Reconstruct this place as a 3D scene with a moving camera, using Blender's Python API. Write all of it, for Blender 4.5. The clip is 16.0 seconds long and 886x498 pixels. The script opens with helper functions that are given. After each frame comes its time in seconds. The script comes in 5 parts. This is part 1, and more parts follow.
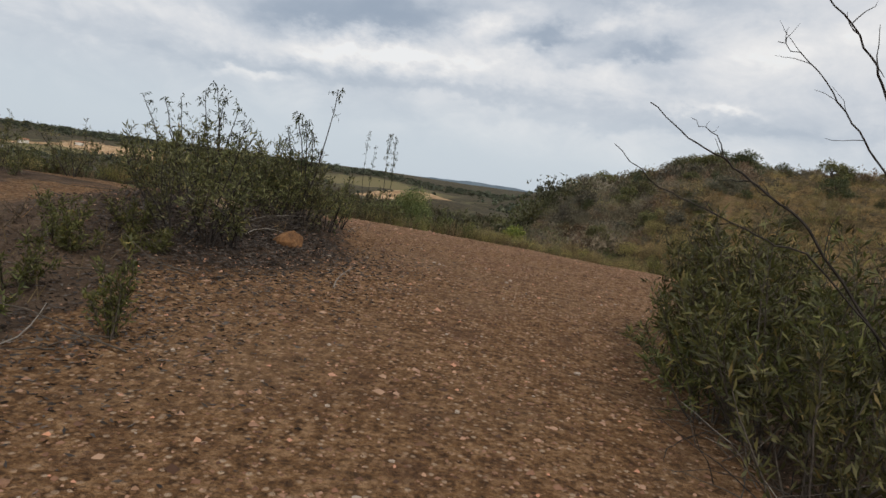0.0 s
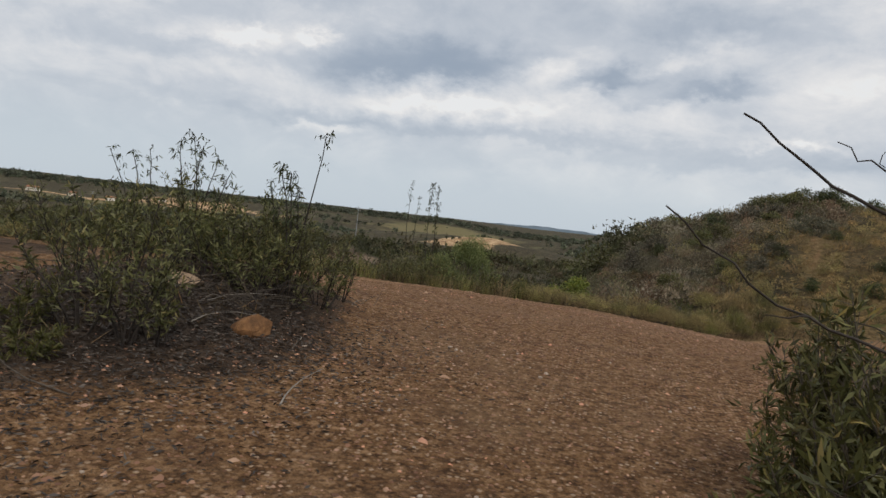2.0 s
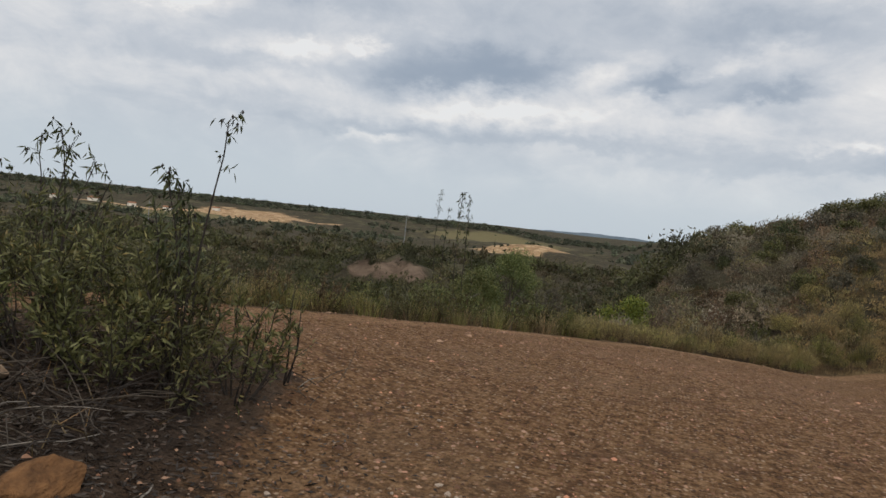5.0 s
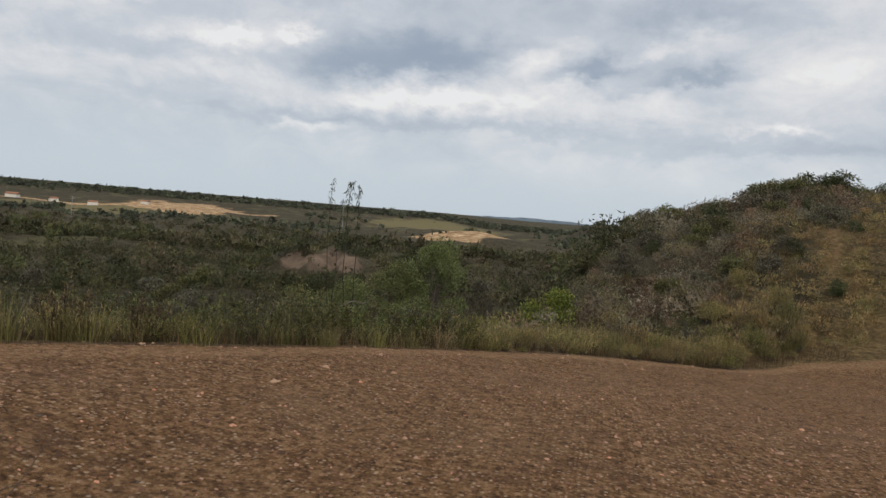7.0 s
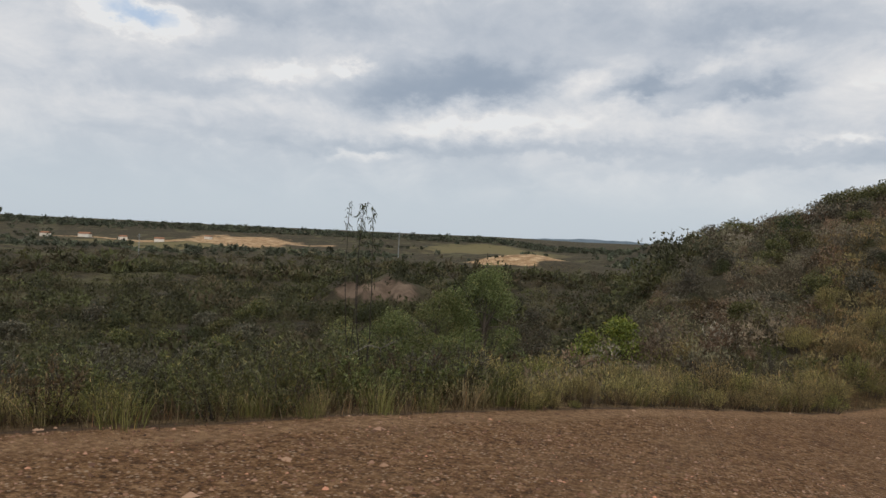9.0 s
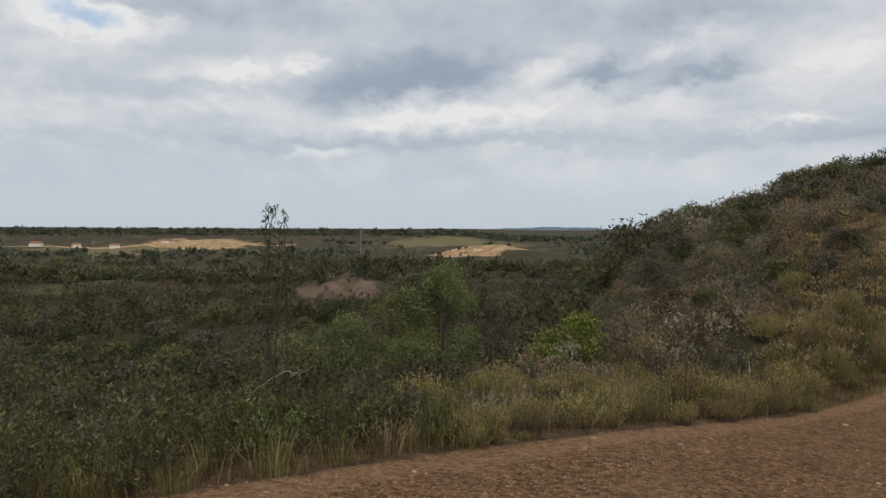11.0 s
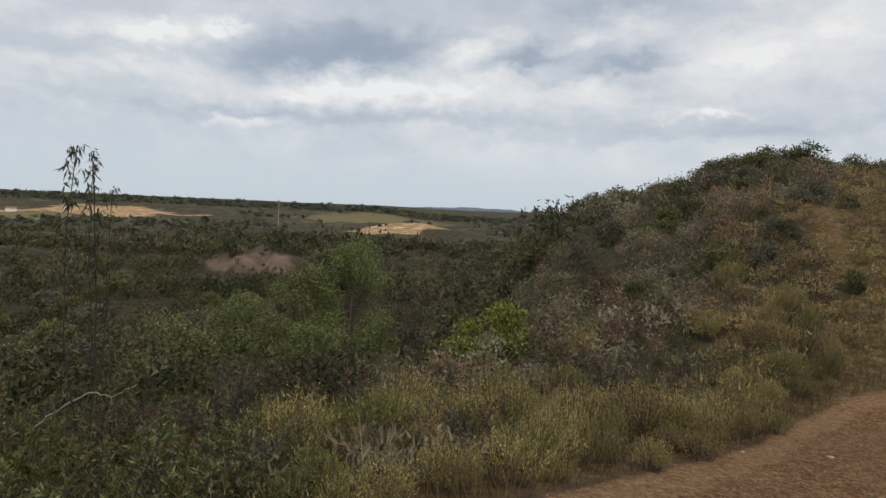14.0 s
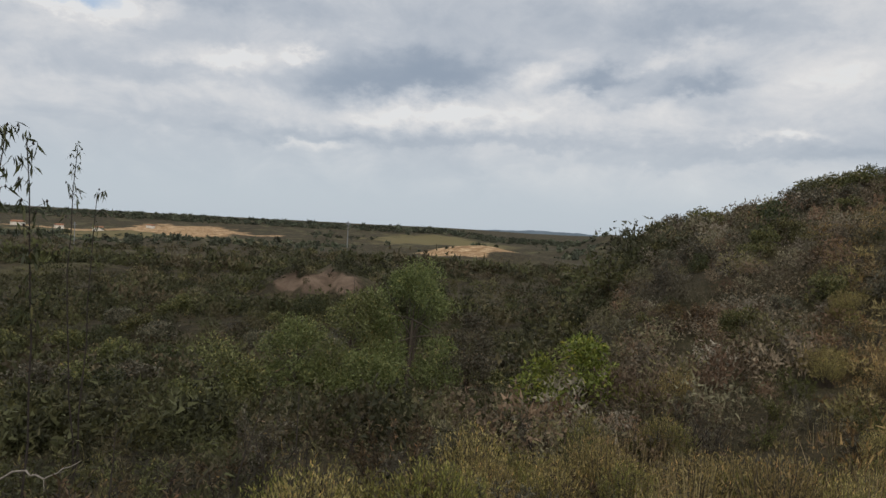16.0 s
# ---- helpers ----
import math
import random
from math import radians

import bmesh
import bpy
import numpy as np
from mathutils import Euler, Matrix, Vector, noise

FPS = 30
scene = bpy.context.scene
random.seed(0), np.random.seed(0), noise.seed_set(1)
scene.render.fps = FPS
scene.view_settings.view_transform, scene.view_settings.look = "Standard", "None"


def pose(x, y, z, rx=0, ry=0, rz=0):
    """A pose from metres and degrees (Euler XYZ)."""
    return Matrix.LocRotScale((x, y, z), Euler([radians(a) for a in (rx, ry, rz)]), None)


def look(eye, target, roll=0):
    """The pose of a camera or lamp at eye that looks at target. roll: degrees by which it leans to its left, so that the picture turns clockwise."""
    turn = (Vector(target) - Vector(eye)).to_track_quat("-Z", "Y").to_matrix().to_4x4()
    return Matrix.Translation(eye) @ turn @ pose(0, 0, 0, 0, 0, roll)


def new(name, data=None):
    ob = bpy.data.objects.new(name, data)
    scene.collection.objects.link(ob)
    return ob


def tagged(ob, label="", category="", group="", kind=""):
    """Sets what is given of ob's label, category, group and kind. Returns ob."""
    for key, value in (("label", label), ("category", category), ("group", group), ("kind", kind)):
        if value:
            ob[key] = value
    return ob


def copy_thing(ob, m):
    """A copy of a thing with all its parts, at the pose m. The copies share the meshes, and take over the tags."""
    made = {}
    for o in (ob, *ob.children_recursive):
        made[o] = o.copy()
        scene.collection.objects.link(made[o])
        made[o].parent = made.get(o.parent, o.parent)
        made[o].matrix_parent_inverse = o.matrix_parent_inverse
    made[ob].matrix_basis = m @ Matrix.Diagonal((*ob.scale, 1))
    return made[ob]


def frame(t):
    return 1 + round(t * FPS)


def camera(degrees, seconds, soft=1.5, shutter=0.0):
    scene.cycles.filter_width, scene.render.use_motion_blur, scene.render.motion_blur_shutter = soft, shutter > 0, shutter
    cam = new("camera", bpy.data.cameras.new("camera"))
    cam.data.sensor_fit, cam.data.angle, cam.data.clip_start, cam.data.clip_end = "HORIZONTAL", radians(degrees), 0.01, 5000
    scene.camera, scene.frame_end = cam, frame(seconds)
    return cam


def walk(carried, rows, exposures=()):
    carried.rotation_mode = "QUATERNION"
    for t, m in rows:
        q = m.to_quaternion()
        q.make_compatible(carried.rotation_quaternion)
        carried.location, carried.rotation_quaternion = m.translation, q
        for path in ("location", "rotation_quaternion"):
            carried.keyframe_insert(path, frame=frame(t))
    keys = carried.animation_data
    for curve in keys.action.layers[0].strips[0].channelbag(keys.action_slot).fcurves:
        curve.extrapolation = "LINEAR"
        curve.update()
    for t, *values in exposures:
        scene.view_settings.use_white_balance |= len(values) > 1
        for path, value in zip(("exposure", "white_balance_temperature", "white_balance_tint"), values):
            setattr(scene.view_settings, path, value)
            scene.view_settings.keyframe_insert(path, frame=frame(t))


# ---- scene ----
cam = camera(64.0, 16.0)
PATH = [
    (0, (0.326, -0.709, 1.375), (0.1, 1.029, 1.213), 7.9),
    (0.5, (0.341, -0.255, 1.385), (0.077, 1.477, 1.221), 6.8),
    (1, (0.46, 0.26, 1.435), (0.213, 1.994, 1.275), 6.4),
    (1.5, (0.585, 0.673, 1.544), (0.291, 2.403, 1.408), 5.2),
    (2, (0.512, 1.129, 1.578), (0.105, 2.84, 1.508), 6.4),
    (2.5, (0.522, 1.602, 1.602), (0.102, 3.31, 1.545), 7.2),
    (3, (0.477, 1.977, 1.637), (-0.149, 3.621, 1.578), 5.3),
    (3.5, (0.345, 2.49, 1.699), (-0.303, 4.125, 1.633), 7.4),
    (4, (0.282, 3.013, 1.736), (-0.43, 4.621, 1.676), 6.3),
    (4.5, (0.184, 3.432, 1.748), (-0.541, 5.034, 1.683), 6.8),
    (5, (0.169, 3.891, 1.798), (-0.356, 5.57, 1.733), 6.1),
    (7.5, (0.492, 6.513, 1.999), (0.115, 8.23, 1.917), 4.7),
    (8, (0.484, 7.087, 1.996), (-0.005, 8.777, 1.979), 3.8),
    (10.5, (0.171, 9.211, 2.079), (-0.334, 10.896, 2.024), 1.5),
    (11, (0.397, 9.566, 2.131), (-0.033, 11.272, 2.088), 0.2),
    (11.5, (0.313, 9.999, 2.091), (0.071, 11.743, 2.056), 2.1),
    (12, (0.271, 10.408, 2.098), (-0.026, 12.142, 2.059), 2.2),
    (12.5, (0.218, 10.734, 2.1), (-0.196, 12.443, 2.03), -0.2),
    (13, (0.034, 11.26, 2.096), (-0.369, 12.971, 2.018), 3.3),
    (13.5, (0.051, 11.699, 2.086), (-0.335, 13.413, 1.987), 2.6),
    (14, (0.03, 12.146, 2.039), (-0.204, 13.887, 1.946), 2.5),
    (14.5, (-0.062, 12.625, 2.042), (-0.222, 14.375, 1.941), 2.3),
    (15, (-0.168, 13.195, 1.984), (-0.421, 14.934, 1.886), 2.9),
    (15.5, (-0.287, 13.679, 1.966), (-0.63, 15.404, 1.905), 3.6),
    (16, (-0.286, 14.081, 1.949), (-0.686, 15.794, 1.904), 3.0),
]
# the camera's own metering wavers a little on the way
METER = [(0, 0.05), (1.5, 0.08), (2.5, -0.10), (3.5, -0.03), (5, -0.03), (7.5, 0.0), (8, -0.06), (10.5, 0.0), (11.5, -0.11), (12.5, -0.06), (13, 0.0), (14, 0.05), (15.5, 0.0), (16, -0.12)]
walk(cam, [(t, look(e, g, r)) for t, e, g, r in PATH], METER)

# ---- world and light ----
SUN_ELEV, SUN_AZ = 48.0, 150.0      # degrees; azimuth clockwise from +y
scene.view_settings.exposure = 0.0


def link(nt, a, b):
    nt.links.new(a, b)


def node(nt, kind, **kw):
    n = nt.nodes.new(kind)
    for k, v in kw.items():
        n.inputs[k].default_value = v
    return n


def math_node(nt, op, a, b=0.5, c=None, clamp=False):
    n = nt.nodes.new("ShaderNodeMath")
    n.operation, n.use_clamp = op, clamp
    for i, v in enumerate((a, b, c)):
        if v is None:
            continue
        if isinstance(v, (int, float)):
            n.inputs[i].default_value = v
        else:
            link(nt, v, n.inputs[i])
    return n.outputs[0]


def ramp(nt, fac, stops, interp="LINEAR"):
    n = nt.nodes.new("ShaderNodeValToRGB")
    n.color_ramp.interpolation = interp
    els = n.color_ramp.elements
    while len(els) < len(stops):
        els.new(0.5)
    for e, (p, c) in zip(els, stops):
        e.position = p
        e.color = (*c, 1) if len(c) == 3 else c
    link(nt, fac, n.inputs[0])
    return n.outputs[0]


def mix(nt, fac, a, b, blend="MIX"):
    n = nt.nodes.new("ShaderNodeMix")
    n.data_type, n.blend_type = "RGBA", blend
    for sock, v in ((n.inputs[0], fac), (n.inputs[6], a), (n.inputs[7], b)):
        if isinstance(v, (int, float)):
            sock.default_value = v
        elif isinstance(v, tuple):
            sock.default_value = (*v, 1)
        else:
            link(nt, v, sock)
    return n.outputs[2]


def smooth(nt, v, lo, hi):
    n = nt.nodes.new("ShaderNodeMapRange")
    n.interpolation_type = "SMOOTHSTEP"
    n.inputs["From Min"].default_value, n.inputs["From Max"].default_value = lo, hi
    link(nt, v, n.inputs["Value"])
    return n.outputs["Result"]


def noise_tex(nt, vec, scale, detail=4.0, rough=0.55, distort=0.0):
    n = node(nt, "ShaderNodeTexNoise", Scale=scale, Detail=detail, Roughness=rough, Distortion=distort)
    if vec is not None:
        link(nt, vec, n.inputs["Vector"])
    return n.outputs["Fac"]


def build_world():
    w = bpy.data.worlds.new("sky")
    scene.world = w
    w.use_nodes = True
    nt = w.node_tree
    nt.nodes.clear()
    sky = nt.nodes.new("ShaderNodeTexSky")
    sky.sky_type, sky.sun_disc = "NISHITA", False
    sky.sun_elevation, sky.sun_rotation = radians(SUN_ELEV), radians(SUN_AZ)
    tc = nt.nodes.new("ShaderNodeTexCoord")
    sep = nt.nodes.new("ShaderNodeSeparateXYZ")
    link(nt, tc.outputs["Generated"], sep.inputs[0])
    x, y, z = sep.outputs
    # cloud deck seen low over the land: wide flat heaps with grey bellies and bright rims
    comb = nt.nodes.new("ShaderNodeCombineXYZ")
    u = math_node(nt, "ARCTAN2", x, y)
    link(nt, u, comb.inputs[0])
    link(nt, math_node(nt, "MULTIPLY", z, 1.7), comb.inputs[1])
    lay = comb.outputs[0]
    wob = math_node(nt, "MULTIPLY_ADD", noise_tex(nt, lay, 6.5, 8.0, 0.62), 0.20, -0.10)
    curl = math_node(nt, "MULTIPLY_ADD", noise_tex(nt, lay, 21.0, 6.0, 0.6), 0.09, -0.045)
    big = noise_tex(nt, lay, 3.2, 7.0, 0.55, 0.3)
    fine = noise_tex(nt, lay, 11.0, 8.0, 0.62, 0.4)
    dens = math_node(nt, "ADD", math_node(nt, "MULTIPLY", big, 0.34), math_node(nt, "MULTIPLY", fine, 0.26))
    dens = math_node(nt, "ADD", dens, 0.198)
    uw = math_node(nt, "ADD", u, wob)
    zw = math_node(nt, "ADD", math_node(nt, "MULTIPLY_ADD", wob, 0.34, z), math_node(nt, "MULTIPLY", curl, 0.55))

    def heap(dens, az, el, wide, tall, amount, under=1.0, slope=0.0):
        """A cloud bank (positive) or a thin bright place (negative) at an azimuth and elevation in degrees.

        under: its depth below the middle beside that above; slope: how it climbs to the right."""
        a = math_node(nt, "SUBTRACT", uw, radians(az))
        e = math_node(nt, "SUBTRACT", math_node(nt, "MULTIPLY_ADD", a, -slope, zw), math.sin(radians(el)))
        e = math_node(nt, "MAXIMUM", e, math_node(nt, "MULTIPLY", e, -1.0 / under))
        a = math_node(nt, "DIVIDE", a, radians(wide))
        e = math_node(nt, "DIVIDE", e, radians(tall))
        q = math_node(nt, "ADD", math_node(nt, "MULTIPLY", a, a), math_node(nt, "MULTIPLY", e, e))
        return math_node(nt, "MULTIPLY_ADD", math_node(nt, "EXPONENT", math_node(nt, "MULTIPLY", q, -1.0), 0), amount, dens)

    for h in ((-15.5, 12.0, 8.0, 2.1, 0.37, 0.5, 0.05), (-28, 16.3, 11, 1.6, 0.12, 0.7), (-12, 17.0, 8, 2.0, 0.08), (-2.2, 12.0, 3.6, 1.0, 0.24, 0.6, 0.16),
              (6.0, 11.7, 4.4, 0.9, 0.23, 0.6, 0.14), (6, 16.2, 9, 1.5, 0.14, 0.7), (-40, 10.6, 8, 1.3, 0.07), (-15, 7.0, 24, 0.6, 0.10, 0.8, 0.01), (12, 6.6, 14, 0.6, 0.09, 0.8, 0.05),
              (-14, 9.2, 9, 0.95, -0.15, 1.0, 0.06), (-6.6, 12.4, 3.6, 0.9, -0.20, 1.4, 0.2), (-31, 11.9, 4.2, 0.9, -0.15), (-25.6, 12.9, 1.8, 0.7, -0.20), (-30.2, 12.4, 1.4, 0.6, -0.10),
              (-33, 9.3, 9, 0.9, -0.07), (15, 12.6, 6.5, 1.5, -0.08, 1.0, 0.1), (3.0, 13.6, 2.4, 0.7, -0.10, 1.0, 0.25), (12, 8.1, 4.0, 0.45, -0.12, 1.0, 0.08), (-24, 6.1, 2.6, 0.4, -0.11),
              (2, 9.3, 9, 0.8, -0.06, 1.0, 0.04), (-2, 3.8, 26, 1.6, -0.05)):
        dens = heap(dens, *h)
    dens = heap(math_node(nt, "MAXIMUM", dens, 0.315), -40.5, 15.1, 4.2, 1.25, -0.40)
    shade = ramp(nt, dens, [(0.10, (0.44, 0.62, 0.88)), (0.27, (0.98, 0.99, 1.0)), (0.345, (1.16, 1.13, 1.09)), (0.41, (0.93, 0.92, 0.92)),
                            (0.52, (0.69, 0.735, 0.80)), (0.72, (0.37, 0.44, 0.54))], "B_SPLINE")
    low = smooth(nt, z, 0.01, 0.15)
    shade = mix(nt, low, (0.65, 0.73, 0.81), shade)
    up = smooth(nt, z, 0.32, 0.8)
    shade = mix(nt, up, shade, (0.86, 0.89, 0.94))
    bg1 = node(nt, "ShaderNodeBackground", Strength=0.10)
    link(nt, sky.outputs[0], bg1.inputs["Color"])
    bg2 = node(nt, "ShaderNodeBackground", Strength=0.84)
    link(nt, shade, bg2.inputs["Color"])
    ms = nt.nodes.new("ShaderNodeMixShader")
    ms.inputs[0].default_value = 0.93
    link(nt, bg1.outputs[0], ms.inputs[1])
    link(nt, bg2.outputs[0], ms.inputs[2])
    out = nt.nodes.new("ShaderNodeOutputWorld")
    link(nt, ms.outputs[0], out.inputs[0])


build_world()
sun = new("sun", bpy.data.lights.new("sun", "SUN"))
sun.data.energy, sun.data.angle, sun.data.color = 1.35, radians(12), (1.0, 0.94, 0.85)
_a, _e = radians(SUN_AZ), radians(SUN_ELEV)
sun.matrix_world = look((math.sin(_a) * math.cos(_e) * 50, math.cos(_a) * math.cos(_e) * 50, math.sin(_e) * 50), (0, 0, 0))


# ---- materials ----
def material(name, rough=0.8, spec=0.3):
    m = bpy.data.materials.new(name)
    m.use_nodes = True
    nt = m.node_tree
    b = nt.nodes["Principled BSDF"]
    b.inputs["Roughness"].default_value = rough
    b.inputs["Specular IOR Level"].default_value = spec
    return m, nt, b


def coords(nt):
    return nt.nodes.new("ShaderNodeTexCoord").outputs["Object"]


def bump(nt, b, height, strength=0.5, dist=0.02):
    n = node(nt, "ShaderNodeBump", Strength=strength, Distance=dist)
    link(nt, height, n.inputs["Height"])
    link(nt, n.outputs[0], b.inputs["Normal"])


def leaf_material(name, dark, mid, light, translucent=0.25, rough=0.55):
    """Leaves: colour varies from leaf to leaf and from plant to plant; some light passes through."""
    m, nt, b = material(name, rough, 0.35)
    geo = nt.nodes.new("ShaderNodeNewGeometry")
    info = nt.nodes.new("ShaderNodeObjectInfo")
    col = ramp(nt, geo.outputs["Random Per Island"], [(0.0, dark), (0.5, mid), (0.93, light), (1.0, (light[0] * 1.5, light[1] * 1.15, light[2]))])
    hs = node(nt, "ShaderNodeHueSaturation", Saturation=1.0)
    link(nt, col, hs.inputs["Color"])
    link(nt, math_node(nt, "MULTIPLY_ADD", info.outputs["Random"], 0.03, 0.485), hs.inputs["Hue"])
    link(nt, math_node(nt, "MULTIPLY_ADD", info.outputs["Random"], 0.35, 0.82), hs.inputs["Value"])
    link(nt, hs.outputs[0], b.inputs["Base Color"])
    tr = nt.nodes.new("ShaderNodeBsdfTranslucent")
    link(nt, hs.outputs[0], tr.inputs["Color"])
    ms = nt.nodes.new("ShaderNodeMixShader")
    ms.inputs[0].default_value = translucent
    link(nt, b.outputs[0], ms.inputs[1])
    link(nt, tr.outputs[0], ms.inputs[2])
    link(nt, ms.outputs[0], nt.nodes["Material Output"].inputs[0])
    return m


def plain(name, c1, c2, scale=20.0, rough=0.85, relief=0.0):
    m, nt, b = material(name, rough, 0.25)
    n = noise_tex(nt, coords(nt), scale, 6.0, 0.65)
    link(nt, ramp(nt, n, [(0.3, c1), (0.7, c2)]), b.inputs["Base Color"])
    if relief:
        bump(nt, b, n, 0.8, relief)
    return m


def ground_material():
    m, nt, b = material("ground_surface", 0.95, 0.12)
    co = coords(nt)

    def attr(name):
        a = nt.nodes.new("ShaderNodeAttribute")
        a.attribute_name = name
        return a.outputs["Fac"]

    # gravel track: red-brown earth with small stones of many tints
    n1 = noise_tex(nt, co, 0.9, 5.0, 0.6)
    n2 = noise_tex(nt, co, 14.0, 6.0, 0.7)
    vor = node(nt, "ShaderNodeTexVoronoi", Scale=30.0)
    link(nt, co, vor.inputs["Vector"])
    vor2 = node(nt, "ShaderNodeTexVoronoi", Scale=95.0)
    link(nt, co, vor2.inputs["Vector"])
    earth = ramp(nt, n2, [(0.36, (0.066, 0.034, 0.016)), (0.5, (0.210, 0.110, 0.049)), (0.63, (0.38, 0.225, 0.115))])
    tint = nt.nodes.new("ShaderNodeSeparateColor")
    link(nt, vor.outputs["Color"], tint.inputs[0])
    stone = ramp(nt, tint.outputs[0], [(0.0, (0.055, 0.029, 0.016)), (0.4, (0.215, 0.114, 0.053)), (0.75, (0.36, 0.212, 0.115)), (1.0, (0.56, 0.40, 0.27))])
    near = smooth(nt, vor.outputs["Distance"], 0.55, 0.25)
    gravel = mix(nt, math_node(nt, "MULTIPLY", near, 0.92), earth, stone)
    gravel = mix(nt, math_node(nt, "MULTIPLY", smooth(nt, n1, 0.45, 0.70), 0.28), gravel, (0.29, 0.185, 0.105))
    gravel = mix(nt, math_node(nt, "MULTIPLY", smooth(nt, noise_tex(nt, co, 2.3, 5.0, 0.65), 0.50, 0.68), 0.5), gravel, (0.12, 0.062, 0.034))
    # soil and litter under the scrub
    n3 = noise_tex(nt, co, 3.0, 8.0, 0.7)
    soil = ramp(nt, n3, [(0.28, (0.045, 0.030, 0.021)), (0.5, (0.115, 0.076, 0.050)), (0.72, (0.22, 0.145, 0.092))])
    # scrub seen from far: dark greens and browns in patches
    n4 = noise_tex(nt, co, 0.045, 8.0, 0.62)
    n5 = noise_tex(nt, co, 0.35, 6.0, 0.7)
    n6 = noise_tex(nt, co, 6.0, 6.0, 0.75)
    n5 = math_node(nt, "ADD", math_node(nt, "MULTIPLY", n5, 0.55), math_node(nt, "MULTIPLY", n6, 0.45))
    scrub = ramp(nt, n5, [(0.36, (0.019, 0.016, 0.010)), (0.5, (0.052, 0.043, 0.025)), (0.66, (0.126, 0.098, 0.057))])
    scrub = mix(nt, smooth(nt, n4, 0.50, 0.66), scrub, (0.105, 0.095, 0.048))
    # ochre sand across the valley, its pale tones raised to paint in sunlight
    sandn = noise_tex(nt, co, 0.11, 8.0, 0.7)
    sunlit_sand = ramp(nt, sandn, [(0.32, (0.15, 0.092, 0.048)), (0.5, (0.36, 0.225, 0.115)), (0.66, (0.66, 0.49, 0.30))])
    hay = ramp(nt, noise_tex(nt, co, 5.0, 8.0, 0.78), [(0.33, (0.055, 0.040, 0.018)), (0.5, (0.165, 0.112, 0.050)), (0.66, (0.33, 0.225, 0.108))])
    col = mix(nt, smooth(nt, attr("far"), 0.35, 0.65), soil, scrub)
    wob = math_node(nt, "MULTIPLY_ADD", n3, 0.8, -0.4)
    col = mix(nt, smooth(nt, math_node(nt, "ADD", attr("dry"), wob), 0.35, 0.65), col, hay)
    # dark leaf duff, which also paints in some shade under the left shrubs
    duff_shade = ramp(nt, noise_tex(nt, co, 9.0, 8.0, 0.75), [(0.3, (0.016, 0.012, 0.009)), (0.5, (0.040, 0.029, 0.022)), (0.72, (0.105, 0.078, 0.060))])
    litter = smooth(nt, math_node(nt, "ADD", attr("litter"), math_node(nt, "MULTIPLY_ADD", noise_tex(nt, co, 8.0, 8.0, 0.8), 1.6, -0.8)), 0.25, 0.8)
    wob2 = math_node(nt, "MULTIPLY_ADD", noise_tex(nt, co, 4.0, 5.0, 0.65), 0.7, -0.35)
    col = mix(nt, smooth(nt, math_node(nt, "ADD", attr("track"), wob2), 0.40, 0.62), col, gravel)
    dust = smooth(nt, math_node(nt, "ADD", attr("rim"), wob2), 0.35, 0.9)
    col = mix(nt, math_node(nt, "MULTIPLY", dust, 0.6), col, ramp(nt, n2, [(0.36, (0.23, 0.122, 0.060)), (0.6, (0.44, 0.28, 0.155))]))
    col = mix(nt, math_node(nt, "MULTIPLY", litter, 0.85), col, duff_shade)
    wob3 = math_node(nt, "MULTIPLY_ADD", noise_tex(nt, co, 0.03, 7.0, 0.65), 1.3, -0.65)
    col = mix(nt, math_node(nt, "MULTIPLY", smooth(nt, math_node(nt, "ADD", attr("meadow"), wob3), 0.35, 0.7), 0.8), col, (0.18, 0.15, 0.068))
    col = mix(nt, smooth(nt, math_node(nt, "ADD", attr("sunlit_sand"), wob3), 0.42, 0.58), col, sunlit_sand)
    earth_bank = ramp(nt, sandn, [(0.36, (0.070, 0.052, 0.036)), (0.5, (0.14, 0.098, 0.068)), (0.64, (0.23, 0.165, 0.118))])
    col = mix(nt, smooth(nt, math_node(nt, "ADD", attr("bank"), wob3), 0.42, 0.58), col, earth_bank)
    link(nt, col, b.inputs["Base Color"])
    h = math_node(nt, "ADD", math_node(nt, "MULTIPLY", vor.outputs["Distance"], -0.8), math_node(nt, "MULTIPLY", vor2.outputs["Distance"], -0.35))
    h = math_node(nt, "ADD", h, math_node(nt, "MULTIPLY", n2, 1.2))
    bump(nt, b, h, 1.0, 0.05)
    return m


